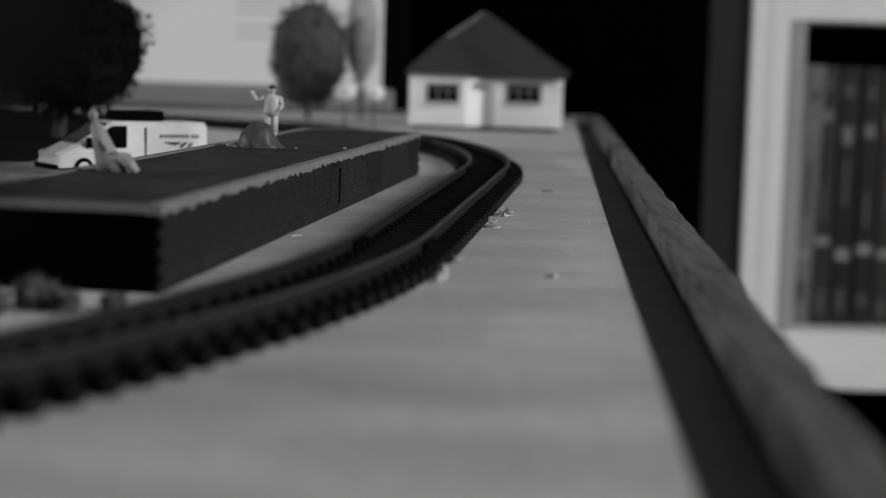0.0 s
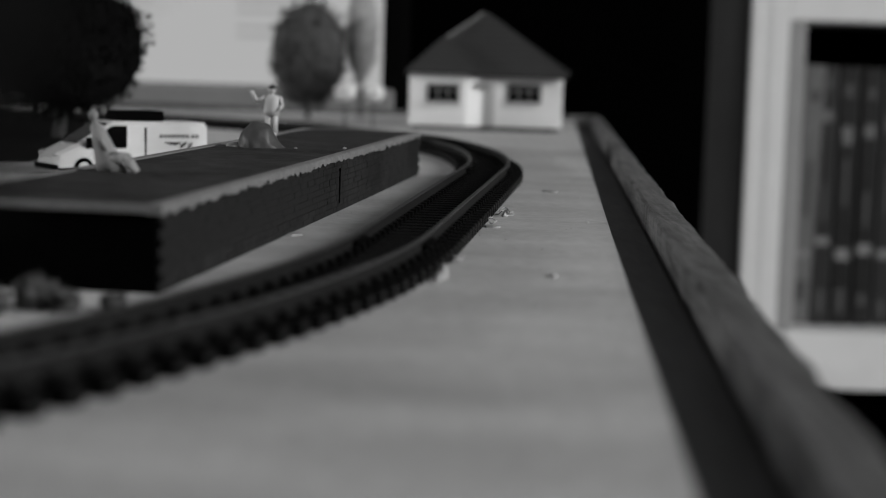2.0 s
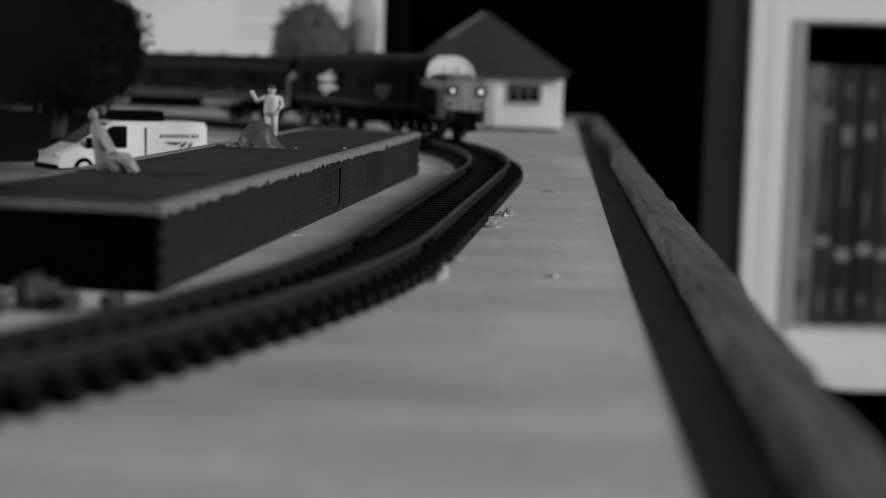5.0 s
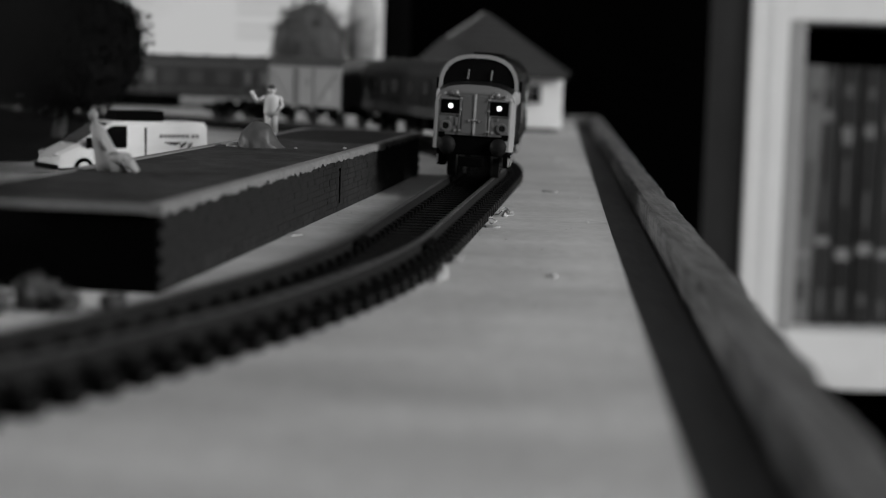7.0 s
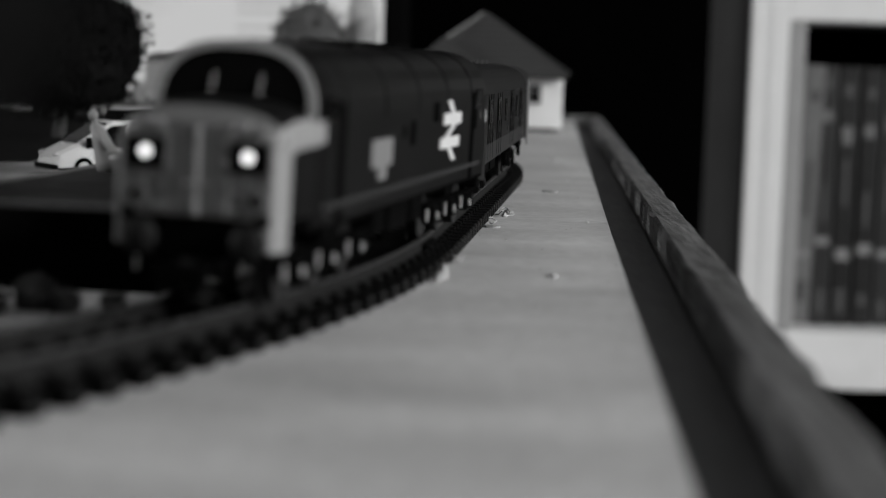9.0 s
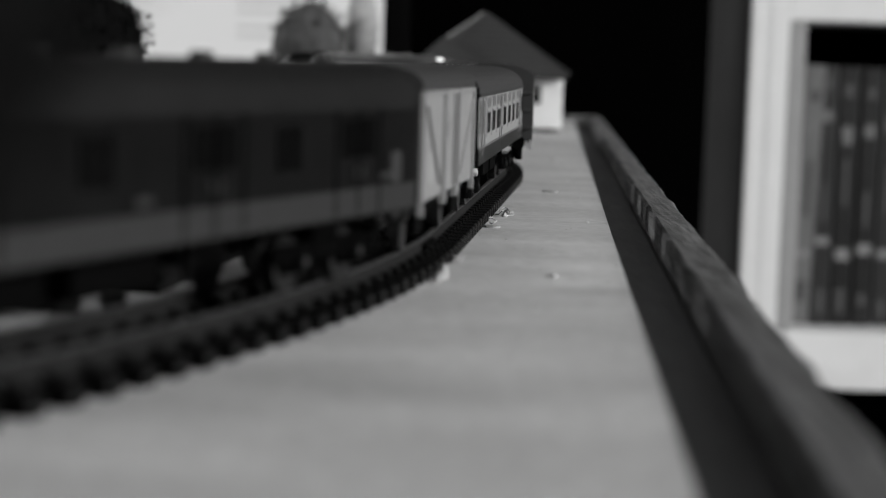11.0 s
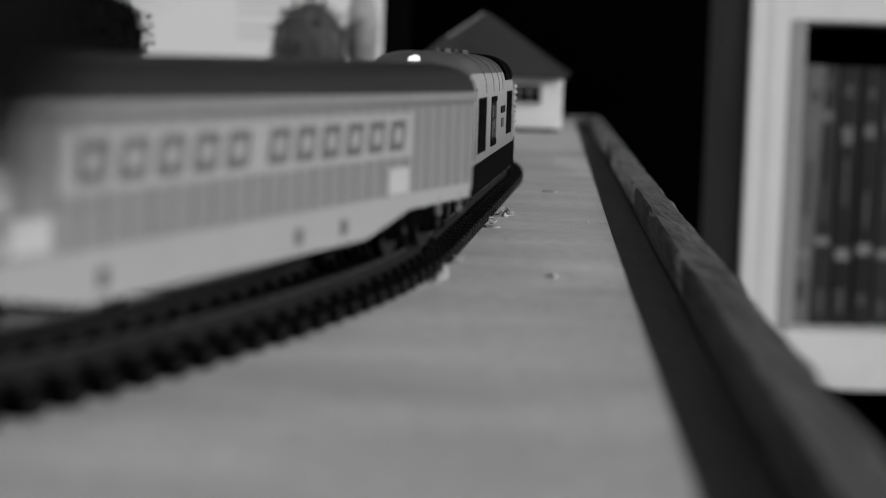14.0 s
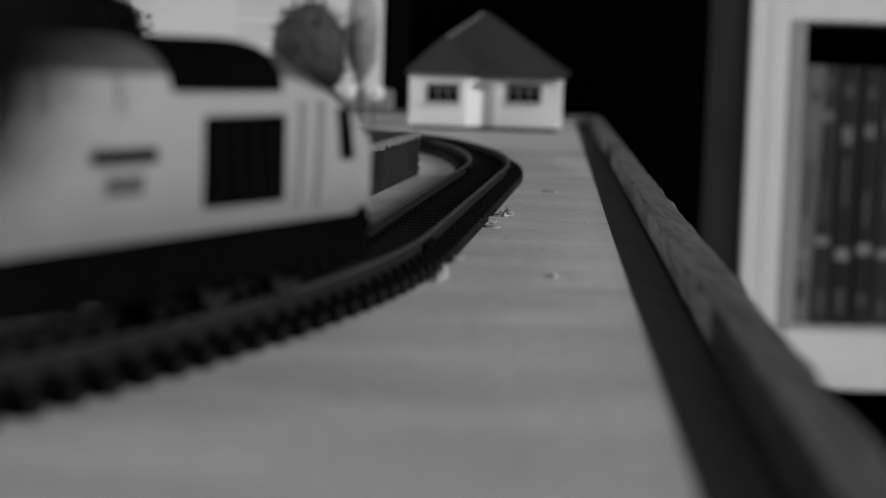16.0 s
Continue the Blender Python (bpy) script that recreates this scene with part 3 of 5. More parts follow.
def build_figures():
    x, y = on_platform(202, 28.6)
    bm = bmesh.new()
    for s in (-0.9, 0.9):
        capsule(bm, (s, 0, 0.5), (s * 0.8, 0, 5.6), 0.62, 0.95)
        ball(bm, (s, -0.5, 0.35), 0.65, 1.0, 0.4)
    loft(bm, [[(math.cos(a) * rx, math.sin(a) * ry, z) for a in np.linspace(0, 2 * math.pi, 17)[:-1]] for z, rx, ry in
              ((4.8, 1.75, 1.2), (6.2, 1.95, 1.3), (7.6, 1.85, 1.25), (8.9, 2.15, 1.3), (9.6, 1.8, 1.1), (10.0, 0.8, 0.75))])
    capsule(bm, (0, 0, 9.8), (0, 0, 10.5), 0.6, 0.6)
    ball(bm, (0, -0.1, 11.3), 0.98, 1.05, 1.15)
    capsule(bm, (2.0, 0, 9.1), (2.5, -0.2, 7.3), 0.6, 0.55)
    capsule(bm, (2.5, -0.2, 7.3), (1.7, -0.9, 6.2), 0.5, 0.42)
    capsule(bm, (-1.8, 0, 9.1), (-3.6, -0.4, 8.3), 0.62, 0.5)
    capsule(bm, (-3.6, -0.4, 8.3), (-4.6, -0.7, 10.0), 0.48, 0.42)
    ball(bm, (-4.75, -0.7, 10.3), 0.6)
    fig = part("standing_figurine", bm, FIGURE, smooth=True)
    fig.matrix_world = pose(x * MM, y * MM, (PF_H + 0.05) * MM, 0, 0, -4) @ Matrix.Scale(0.94, 4)
    fig.data.materials.append(HAIR)
    for p in fig.data.polygons:
        if p.center.z > 0.0114:
            p.material_index = 1
    tagged(fig, "pale unpainted figurine with a raised arm on the platform", "figurine")
    x, y = on_platform(57, 23.2)
    bm = bmesh.new()
    # leaning torso, head, legs stretched out to one side
    loft(bm, [[(cx + math.cos(a) * rx, math.sin(a) * ry, z) for a in np.linspace(0, 2 * math.pi, 17)[:-1]] for cx, z, rx, ry in
              ((0.6, 0.1, 2.6, 1.9), (0.2, 1.6, 2.5, 1.8), (-0.8, 3.4, 1.75, 1.5), (-1.5, 5.2, 1.35, 1.2), (-2.0, 6.6, 1.15, 1.0), (-2.3, 7.4, 0.6, 0.6))])
    capsule(bm, (-2.3, 0, 7.2), (-2.5, 0, 7.9), 0.55, 0.5)
    ball(bm, (-2.7, 0.0, 8.5), 0.78, 0.85, 0.95)
    capsule(bm, (0.6, -0.7, 2.2), (2.6, -1.2, 2.0), 1.0, 0.8)
    capsule(bm, (2.6, -1.2, 2.0), (4.4, -1.6, 0.5), 0.75, 0.5)
    capsule(bm, (0.6, 0.7, 2.0), (2.4, 0.9, 2.2), 1.0, 0.8)
    capsule(bm, (2.4, 0.9, 2.2), (3.8, 1.0, 0.5), 0.75, 0.5)
    capsule(bm, (-1.9, -1.0, 6.0), (-0.2, -1.3, 3.6), 0.5, 0.42)
    fig = part("seated_figurine", bm, VAN_PALE, smooth=True)
    fig.matrix_world = pose(x * MM, y * MM, (PF_H + 0.05) * MM, 0, 0, -8)
    tagged(fig, "pale grey seated figurine on the platform", "figurine")
    # lump of putty with shiny glue at its foot
    x, y = on_platform(147, 19.8)
    bm = bmesh.new()
    r = bmesh.ops.create_icosphere(bm, subdivisions=4, radius=1)
    for v in r["verts"]:
        k = 1 + 0.1 * noise.noise(v.co * 2.2)
        v.co = Vector((v.co.x * 4.3 * k + 0.5 * max(0, -v.co.z), v.co.y * 4.0 * k, max(-0.05, v.co.z) * 5.6 * k))
        if v.co.z < 1.2 and v.co.x > 2.6:
            v.co.x += (1.2 - v.co.z) * 1.3
    lump = part("putty_mound", bm, PUTTY, smooth=True)
    lump.matrix_world = pose(x * MM, y * MM, (PF_H + 0.05) * MM) @ Matrix.Scale(0.92, 4)
    tagged(lump, "rounded grey lump of putty on the platform", "putty")
    for dx, dy, rr in ((-5.2, 0.5, 1.1), (-4.4, -1.6, 0.5), (7.6, -0.8, 0.3), (17, 5, 0.35)):
        bm = bmesh.new()
        ball(bm, (0, 0, 0.1), rr * 1.2, rr, rr * 0.6)
        g = part("glue_drop", bm, GLUE, smooth=True)
        g.matrix_world = pose((x + dx) * MM, (y + dy) * MM, (PF_H + 0.05) * MM)
        tagged(g, "small shiny drop of dried glue on the platform", "glue", "glue drops")


build_figures()


def build_glue_on_board():
    rnd = random.Random(9)
    spots = ((0.2, 246, 0.75, 1.9), (-3.0, 240, 2.6, 0.2), (-0.6, 242.5, 0.5, 1.2), (15.2, 251, 0.8, 0.55), (11.6, 352, 1.8, 0.3), (12.6, 358, 1.0, 0.5), (8.6, 325, 1.6, 0.4), (11.4, 347, 0.45, 0.9),
             (-36, 157, 1.6, 0.5), (33, 560, 2.0, 0.4), (24, 420, 1.8, 0.3), (-11, 300, 3.4, 0.2), (-24.5, 300, 2.0, 0.3))
    for k, (x, y, r, hgt) in enumerate(spots):
        bm = bmesh.new()
        q = bmesh.ops.create_icosphere(bm, subdivisions=3, radius=1)
        for v in q["verts"]:
            n = 1 + 0.35 * noise.noise(v.co * 1.7 + Vector((k, 0, 0)))
            v.co = Vector((v.co.x * r * n, v.co.y * r * 1.6 * n, max(-0.02, v.co.z) * hgt * n))
        g = part("glue_blob", bm, GLUE, smooth=True)
        g.matrix_world = pose(x * MM, y * MM, 0)
        tagged(g, "dried glue blob on the plywood beside the track", "glue", "glue blobs")
    # stray loops of glue thread beside the sleepers
    for k, (x, y) in enumerate(((11.6, 352), (9.0, 330), (2.2, 268))):
        bm = bmesh.new()
        p = None
        for a in np.linspace(0, 4.2, 14):
            c = (1.0 * math.cos(a + k), 3.4 * math.sin(a * 1.1 + k), 0.25 + 0.9 * abs(math.sin(a)))
            if p:
                cyl(bm, p, c, 0.13, seg=6)
            p = c
        g = part("glue_thread", bm, GLUE)
        g.matrix_world = pose(x * MM, y * MM, 0)
        tagged(g, "thin dried glue thread curling beside the track", "glue", "glue threads")
    # crumbs and dust on the plywood, too many to count
    bm = bmesh.new()
    for _ in range(260):
        y = rnd.uniform(110, 700)
        x = rnd.uniform(-30, edge_x(y, -0.5))
        s = rnd.uniform(0.06, 0.28) * (1 + y / 700)
        m = Matrix.Translation((x, y, s * 0.3)) @ Matrix.Diagonal((s, s * rnd.uniform(0.6, 1.8), s * 0.6, 1))
        bmesh.ops.create_cube(bm, size=1, matrix=m)
    tagged(part("board_crumbs", bm, GREY_LIGHT), "fine crumbs and dust on the plywood board", "crumbs", kind="stuff")


build_glue_on_board()


# glazing whose base grey stands for the reflection on the glass
WINDSCREEN_GREY = material("windscreen_reflection_grey", 0.09, 0.15, vary=0.15, grain=100, bump=0.0)


def build_road_van():
    v = thing("panel_van", -76.5, 436, 0, -148, "white model panel van with a black roof box", "van")
    half, w = 20.0, 6.6
    prof = lambda x, zb, zt, ww: [(x, -ww, zb), (x, ww, zb), (x, ww, zt * 0.55), (x, ww * 0.96, zt - 0.9), (x, ww * 0.82, zt), (x, -ww * 0.82, zt), (x, -ww * 0.96, zt - 0.9), (x, -ww, zt * 0.55)]
    bm = bmesh.new()
    loft(bm, [prof(-half, 2.2, 13.6, w * 0.97), prof(-half + 0.6, 2.0, 14.0, w), prof(3.5, 2.0, 14.2, w), prof(5.4, 2.0, 13.9, w), prof(14.2, 2.0, 8.2, w * 0.98), prof(18.4, 2.0, 6.2, w * 0.92), prof(half, 2.2, 4.6, w * 0.82)])
    body = part("body", bm, WHITE, v, "white van body")
    bm = bmesh.new()
    box(bm, -half - 0.6, half + 0.7, -w * 0.9, w * 0.9, 1.6, 3.0, 0.3)
    part("bumper", bm, BLACK, v)
    for s in (-1, 1):
        bm = bmesh.new()
        pts = [(11.6, 8.9), (5.2, 13.0), (1.6, 13.0), (1.6, 7.2), (12.2, 7.2)]
        loft(bm, [[(a, s * (w * 0.99), b) for a, b in pts], [(a, s * (w + 0.25), b) for a, b in pts]])
        part("side_window", bm, GLASS_DARK, v, "dark cab side window")
        bm = bmesh.new()
        box(bm, -3.6, -3.3, s * w - 0.2, s * w + 0.2, 3.2, 12.6)
        part("door_seam", bm, BLACK, body)
        bm = bmesh.new()
        box(bm, 11.0, 12.2, s * (w + 0.2), s * (w + 1.4), 8.0, 9.9, 0.2)
        part("mirror", bm, BLACK, v)
        bm = bmesh.new()
        ball(bm, (18.9, s * 4.6, 5.5), 1.2, 1.0, 0.8)
        part("headlight", bm, SILVER, v, "clear headlight")
        for x in (-12.5, 12.5):
            bm = bmesh.new()
            cyl(bm, (x, s * (w - 1.9), 2.35), (x, s * (w + 0.1), 2.35), 2.35, seg=20)
            wh = part("wheel", bm, BLACK, v, "black tyre")
            bm = bmesh.new()
            cyl(bm, (x, s * (w - 0.5), 2.35), (x, s * (w + 0.2), 2.35), 1.3, seg=14)
            part("rim", bm, SILVER, wh)
        # unreadable sign bars and a chevron on the side
        for k in range(9):
            bm = bmesh.new()
            a = -7.2 - k * 1.15 - (0.5 if k > 6 else 0)
            box(bm, a - 0.7, a, s * w - 0.1, s * w + 0.22, 10.0, 10.8)
            part("sign_bar", bm, GREY_MID, body, "small grey sign mark")
        bm = bmesh.new()
        for p in ([(-8.2, 8.8), (-13.2, 8.8), (-11.6, 8.0), (-9.8, 8.2)], [(-13.8, 8.8), (-14.6, 8.8), (-13.0, 7.2), (-12.4, 7.6)], [(-15.2, 8.6), (-16, 8.6), (-15.0, 6.8), (-14.4, 7.0)]):
            loft(bm, [[(a, s * (w * 0.99), b) for a, b in p], [(a, s * (w + 0.2), b) for a, b in p]])
        part("sign_chevron", bm, MAROON, body, "dark chevron mark")
    bm = bmesh.new()
    loft(bm, [[(5.9, y, 13.4), (6.1, y, 13.75), (14.3, y, 8.45), (14.0, y, 8.1)] for y in (-w * 0.78, w * 0.78)])
    part("windscreen", bm, WINDSCREEN_GREY, v, "sloping windscreen with its reflection put into the grey")
    bm = bmesh.new()
    box(bm, -9.5, 3.0, -3.6, 3.6, 14.1, 16.8, 0.25)
    part("roof_box", bm, BLACK, v, "flat black roof box")
    v.scale = (0.95, 0.95, 0.89)


build_road_van()


# ---- the train: x forward along each vehicle, z from the rail head, in millimetres ----
def hoop(x, w, zb, zc, zt, rake=0.0, n=15):
    """Outline of a vehicle: upright sides up to zc and an arched roof up to zt; rake moves upper points back."""
    pts = [(-w, zb), (w, zb)]
    for k in range(n + 1):
        a = math.pi * k / n
        c = math.cos(a)
        pts.append((w * math.copysign(abs(c) ** 0.75, c), zc + (zt - zc) * math.sin(a) ** 0.8))
    return [(x - rake * max(0.0, z - zc), y, z) for y, z in pts]


def panel(name, parent, x0, x1, z0, z1, w, mat, label="", d=0.22, slant=0.0, sides=(-1, 1)):
    """A thin raised piece on both sides of a vehicle; slant shifts its upper edge along x. Returns the last one."""
    ob = None
    for s in sides:
        bm = bmesh.new()
        pts = [(x0, z0), (x1, z0), (x1 + slant, z1), (x0 + slant, z1)]
        loft(bm, [[(a, s * (w - 0.3), b) for a, b in pts], [(a, s * (w + d), b) for a, b in pts]])
        ob = part(name, bm, mat, parent, label)
    return ob


def ring(bm, loops):
    """A closed frame from four outlines: outer back, outer front, inner front, inner back."""
    vs = [[bm.verts.new(p) for p in q] for q in loops]
    n = len(vs[0])
    for a, b in zip(vs, vs[1:] + vs[:1]):
        for k in range(n):
            bm.faces.new((a[k], a[(k + 1) % n], b[(k + 1) % n], b[k]))
    bmesh.ops.recalc_face_normals(bm, faces=bm.faces[:])


def bogie(parent, x, axles, r, wide=6.9, length=None, bright=False):
    length = length or (axles - 1) * 13.5 + 12
    bm = bmesh.new()
    for s in (-1, 1):
        box(bm, x - length / 2, x + length / 2, s * wide - 0.5, s * wide + 0.5, 3.4, 5.3, 0.2)
        for k in range(axles):
            a = x + (k - (axles - 1) / 2) * 13.5
            box(bm, a - 1.6, a + 1.6, s * wide - 0.6, s * wide + 0.9, 2.2, 4.6, 0.2)
            for q in (-3.4, 3.4):
                cyl(bm, (a + q, s * (wide + 0.2), 2.4), (a + q, s * (wide + 0.2), 5.2), 0.7, seg=8)
    box(bm, x - 3, x + 3, -wide, wide, 4.2, 7.2)
    frame_ob = part("bogie", bm, BLACK, parent, "black bogie frame")
    for k in range(axles):
        a = x + (k - (axles - 1) / 2) * 13.5
        for s in (-1, 1):
            bm = bmesh.new()
            cyl(bm, (a, s * 4.0, r), (a, s * 5.6, r), r, seg=20)
            cyl(bm, (a, s * 3.7, r), (a, s * 4.1, r), r + 0.6, seg=20)
            part("wheel", bm, WHEEL, frame_ob, "dark metal wheel")
            bm = bmesh.new()
            cyl(bm, (a, s * (wide + 0.8), 3.4), (a, s * (wide + 1.15), 3.4), 0.55, seg=12)
            part("axle_cap", bm, SILVER if bright else GREY_DARK, frame_ob, "small bright axle cap")
        if bright:
            for s in (-1, 1):
                bm = bmesh.new()
                box(bm, a + 5.9, a + 6.25, s * (wide + 0.5), s * (wide + 0.9), 2.9, 4.7, 0.1)
                part("spring_mark", bm, SILVER, frame_ob, "bright worn spring edge")
    return frame_ob


def coupling(parent, x, way):
    bm = bmesh.new()
    box(bm, min(x, x + way * 5.2), max(x, x + way * 5.2), -1.0, 1.0, 3.4, 4.4, 0.1)
    box(bm, min(x + way * 3.6, x + way * 5.4), max(x + way * 3.6, x + way * 5.4), -2.6, 2.6, 3.0, 5.0, 0.2)
    part("coupling", bm, BLACK, parent, "black hook coupling")


def buffers(parent, x, way, mat):
    for s in (-5.9, 5.9):
        bm = bmesh.new()
        cyl(bm, (x, s, 6.6), (x + way * 2.0, s, 6.6), 0.7, seg=12)
        cyl(bm, (x + way * 2.0, s, 6.6), (x + way * 2.6, s, 6.6), 1.5, seg=18)
        part("buffer", bm, mat, parent)


BUFFER = material("worn_black_buffer", 0.006, 0.6, vary=0.4, grain=500, bump=0.2, spec=0.1)
HEADCODE = material("headcode_box_paint", 0.11, 0.45, vary=0.1, grain=300, bump=0.03)
WHEEL = material("dark_wheel_metal", 0.025, 0.45, metal=0.7, vary=0.2, grain=500, bump=0.05)


def build_diesel():
    h, w = 61.8, 9.1
    v = thing("diesel_locomotive", 0, 0, RAIL_TOP, 0, "dark blue nose-fronted diesel locomotive with lit headcode lamps", "locomotive")
    bm = bmesh.new()
    loft(bm, [hoop(-h + 9, w, 7.5, 19.0, 26.4), hoop(h - 15.5, w, 7.5, 19.0, 26.4), hoop(h - 11.0, w - 0.55, 7.5, 18.9, 26.2, 0.12)])
    body = part("body", bm, BLUE_DARK, v, "dark blue bodyside and roof", smooth=False)
    for way in (1, -1):
        f = lambda x: x * way
        bm = bmesh.new()
        loft(bm, [[(f(a), b, c) for a, b, c in hoop(x, ww, 9.2, zc, zt)] for x, ww, zc, zt in
                  ((h - 11.2, 8.7, 17.2, 20.6), (h - 6, 8.5, 16.9, 20.4), (h - 1.6, 8.1, 16.3, 19.8), (h - 0.5, 7.8, 15.8, 19.1), (h, 7.3, 15.0, 18.2))])
        nose = part("nose", bm, BLUE_DARK, v, "dark blue nose")
        bm = bmesh.new()
        loft(bm, [[(f(a), b, c) for a, b, c in hoop(x, ww, 9.3, zc, zt)] for x, ww, zc, zt in ((h - 1.2, 8.25, 16.3, 19.9), (h + 0.05, 7.5, 15.2, 18.6), (h + 0.3, 7.2, 15.0, 18.2))])
        face = part("nose_face", bm, YELLOW, nose, "warning panel on the nose")
        # cab front: pale surround, dark windscreen, wipers
        bm = bmesh.new()
        o, i = hoop(h - 11.1, w - 0.5, 16.8, 18.8, 26.35, 0.12), hoop(h - 11.1, w - 1.3, 16.8, 18.9, 25.5, 0.12)
        ring(bm, [[(f(a + d), b, c) for a, b, c in q] for q, d in ((o, 0.0), (o, 0.7), (i, 0.7), (i, 0.0))])
        part("cab_surround", bm, TRIM_LIGHT, v, "pale arched cab surround")
        bm = bmesh.new()
        loft(bm, [[(f(a), b, c) for a, b, c in hoop(h - 11.1, w - 1.1, 16.8, 19.1, 25.7, 0.12)], [(f(a), b, c) for a, b, c in hoop(h - 10.75, w - 1.2, 16.8, 19.1, 25.6, 0.12)]])
        glass = part("windscreen", bm, GLASS_DARK, v, "dark arched windscreen")
        for y in (-2.4, 2.6):
            bm = bmesh.new()
            cyl(bm, (f(h - 10.5), y, 20.9), (f(h - 10.8), y + 0.2, 23.0), 0.13, seg=6)
            part("wiper", bm, GREY_MID, glass)
        # pale wrap below the cab windows and down the nose corners
        for s in (-1, 1):
            bm = bmesh.new()
            rows = []
            for x, ww, zc, zt in ((h - 13.4, 9.15, 17.2, 21.5), (h - 11.2, 8.95, 17.0, 20.8), (h - 6, 8.68, 16.8, 20.5), (h - 1.8, 8.3, 16.2, 19.9), (h - 0.4, 7.95, 15.6, 19.0)):
                arc = [(ww * math.cos(a) ** 0.75, zc + (zt - zc) * math.sin(a) ** 0.8) for a in (0.0, 0.12, 0.28, 0.48)]
                outer = [(ww, zc - 0.7)] + arc
                rows.append([(f(x), s * y, z) for y, z in outer] + [(f(x), s * (y - 0.5), z - 0.3) for y, z in outer[::-1]])
            loft(bm, rows)
            part("cab_wrap", bm, TRIM_LIGHT, v, "pale wrap along the nose shoulder")
            bm = bmesh.new()
            loft(bm, [[(f(x), s * ya, z) for x, ya in ((h - 2.4, 7.7), (h - 2.4, 8.6), (h - 0.5, 8.3), (h + 0.25, 7.6), (h + 0.3, 6.7), (h - 0.3, 6.6))] for z in (6.3, 8.6, 16.4)])
            # pale on the lit corner, grey for the shade on the other
            part("corner_strip", bm, TRIM_LIGHT if s * way > 0 else VENT_GREY, nose, "nose corner strip with light or shade in its colour")
            bm = bmesh.new()
            box(bm, min(f(h - 17.8), f(h - 13.4)), max(f(h - 17.8), f(h - 13.4)), min(s * (w - 0.3), s * (w + 0.12)), max(s * (w - 0.3), s * (w + 0.12)), 18.6, 21.0, 0.1)
            part("cab_window", bm, GLASS_DARK, v, "dark cab side window")
            bm = bmesh.new()
            box(bm, min(f(h - 22), f(h - 18.8)), max(f(h - 22), f(h - 18.8)), min(s * (w - 0.2), s * (w + 0.06)), max(s * (w - 0.2), s * (w + 0.06)), 7.8, 20.5)
            part("cab_door", bm, BLACK, v, "recessed cab door")
            # headcode box, lamp
            bm = bmesh.new()
            box(bm, min(f(h - 0.6), f(h + 0.55)), max(f(h - 0.6), f(h + 0.55)), s * 5.15 - 2.3, s * 5.15 + 2.3, 13.4, 17.0, 0.15)
            hb = part("headcode_frame", bm, HEADCODE, face, "headcode box frame")
            bm = bmesh.new()
            box(bm, min(f(h), f(h + 0.65)), max(f(h), f(h + 0.65)), s * 5.15 - 1.95, s * 5.15 + 1.95, 13.75, 16.65)
            part("headcode_panel", bm, BLACK, face, "black headcode panel")
            if way == 1:
                bm = bmesh.new()
                cyl(bm, (h + 0.5, s * 5.1, 15.3), (h + 0.85, s * 5.1, 15.3), 0.54, seg=20)
                part("lamp", bm, LAMP, face, "lit round lamp")
            # small pipes, brackets and tail lamp
            for y, z, r in ((6.4, 17.9, 0.28), (3.9, 10.2, 0.26), (5.0, 12.9, 0.2)):
                bm = bmesh.new()
                cyl(bm, (f(h), s * y, z), (f(h + 0.7), s * y, z), r, seg=10)
                part("bracket", bm, TRIM_LIGHT, face, "small pale bracket")
            bm = bmesh.new()
            ring(bm, [[(f(h + d), s * 5.9 + r * math.cos(a), 11.1 + r * math.sin(a)) for a in np.linspace(0, 2 * math.pi, 19)[:-1]] for d, r in ((0.2, 1.15), (0.7, 1.05), (0.7, 0.7), (0.2, 0.7))])
            part("tail_lamp_ring", bm, YELLOW, face, "raised ring of an unlit tail lamp")
            bm = bmesh.new()
            cyl(bm, (f(h), s * 5.9, 11.1), (f(h + 0.5), s * 5.9, 11.1), 0.7, seg=14)
            part("tail_lamp", bm, GLASS_DARK, face, "dark unlit tail lamp")
            bm = bmesh.new()
            box(bm, min(f(h), f(h + 0.45)), max(f(h), f(h + 0.45)), s * 6.7 - 0.7, s * 6.7 + 0.7, 8.6, 9.8, 0.1)
            part("socket", bm, BLACK, face, "square black socket")
            bm = bmesh.new()
            ball(bm, (f(h), s * 4.3, 18.0), 0.9, 1.0, 0.8, 2)
            part("stud", bm, YELLOW, face)
            bm = bmesh.new()
            box(bm, min(f(h), f(h + 0.5)), max(f(h), f(h + 0.5)), s * 3.7 - 0.3, s * 3.7 + 0.3, 11.2, 12.9, 0.08)
            part("catch", bm, YELLOW, face)
            bm = bmesh.new()
            box(bm, min(f(h - 0.5), f(h + 0.5)), max(f(h - 0.5), f(h + 0.5)), s * 3.2 - 0.12, s * 3.2 + 0.12, 9.4, 18.0)
            part("door_edge", bm, TRIM_LIGHT if s > 0 else YELLOW, face)
        bm = bmesh.new()
        cyl(bm, (f(h + 0.35), 0, 9.5), (f(h + 0.35), 0, 18.0), 0.3, seg=6)
        part("door_strip", bm, TRIM_LIGHT, face)
        bm = bmesh.new()
        cyl(bm, (f(h + 0.5), -1.5, 12.4), (f(h + 0.5), 1.5, 12.4), 0.14, seg=6)
        part("lamp_rail", bm, BLACK, face)
        bm = bmesh.new()
        box(bm, min(f(h - 4), f(h - 0.2)), max(f(h - 4), f(h - 0.2)), -7.6, 7.6, 5.2, 9.25, 0.3)
        part("buffer_beam", bm, BLACK, v)
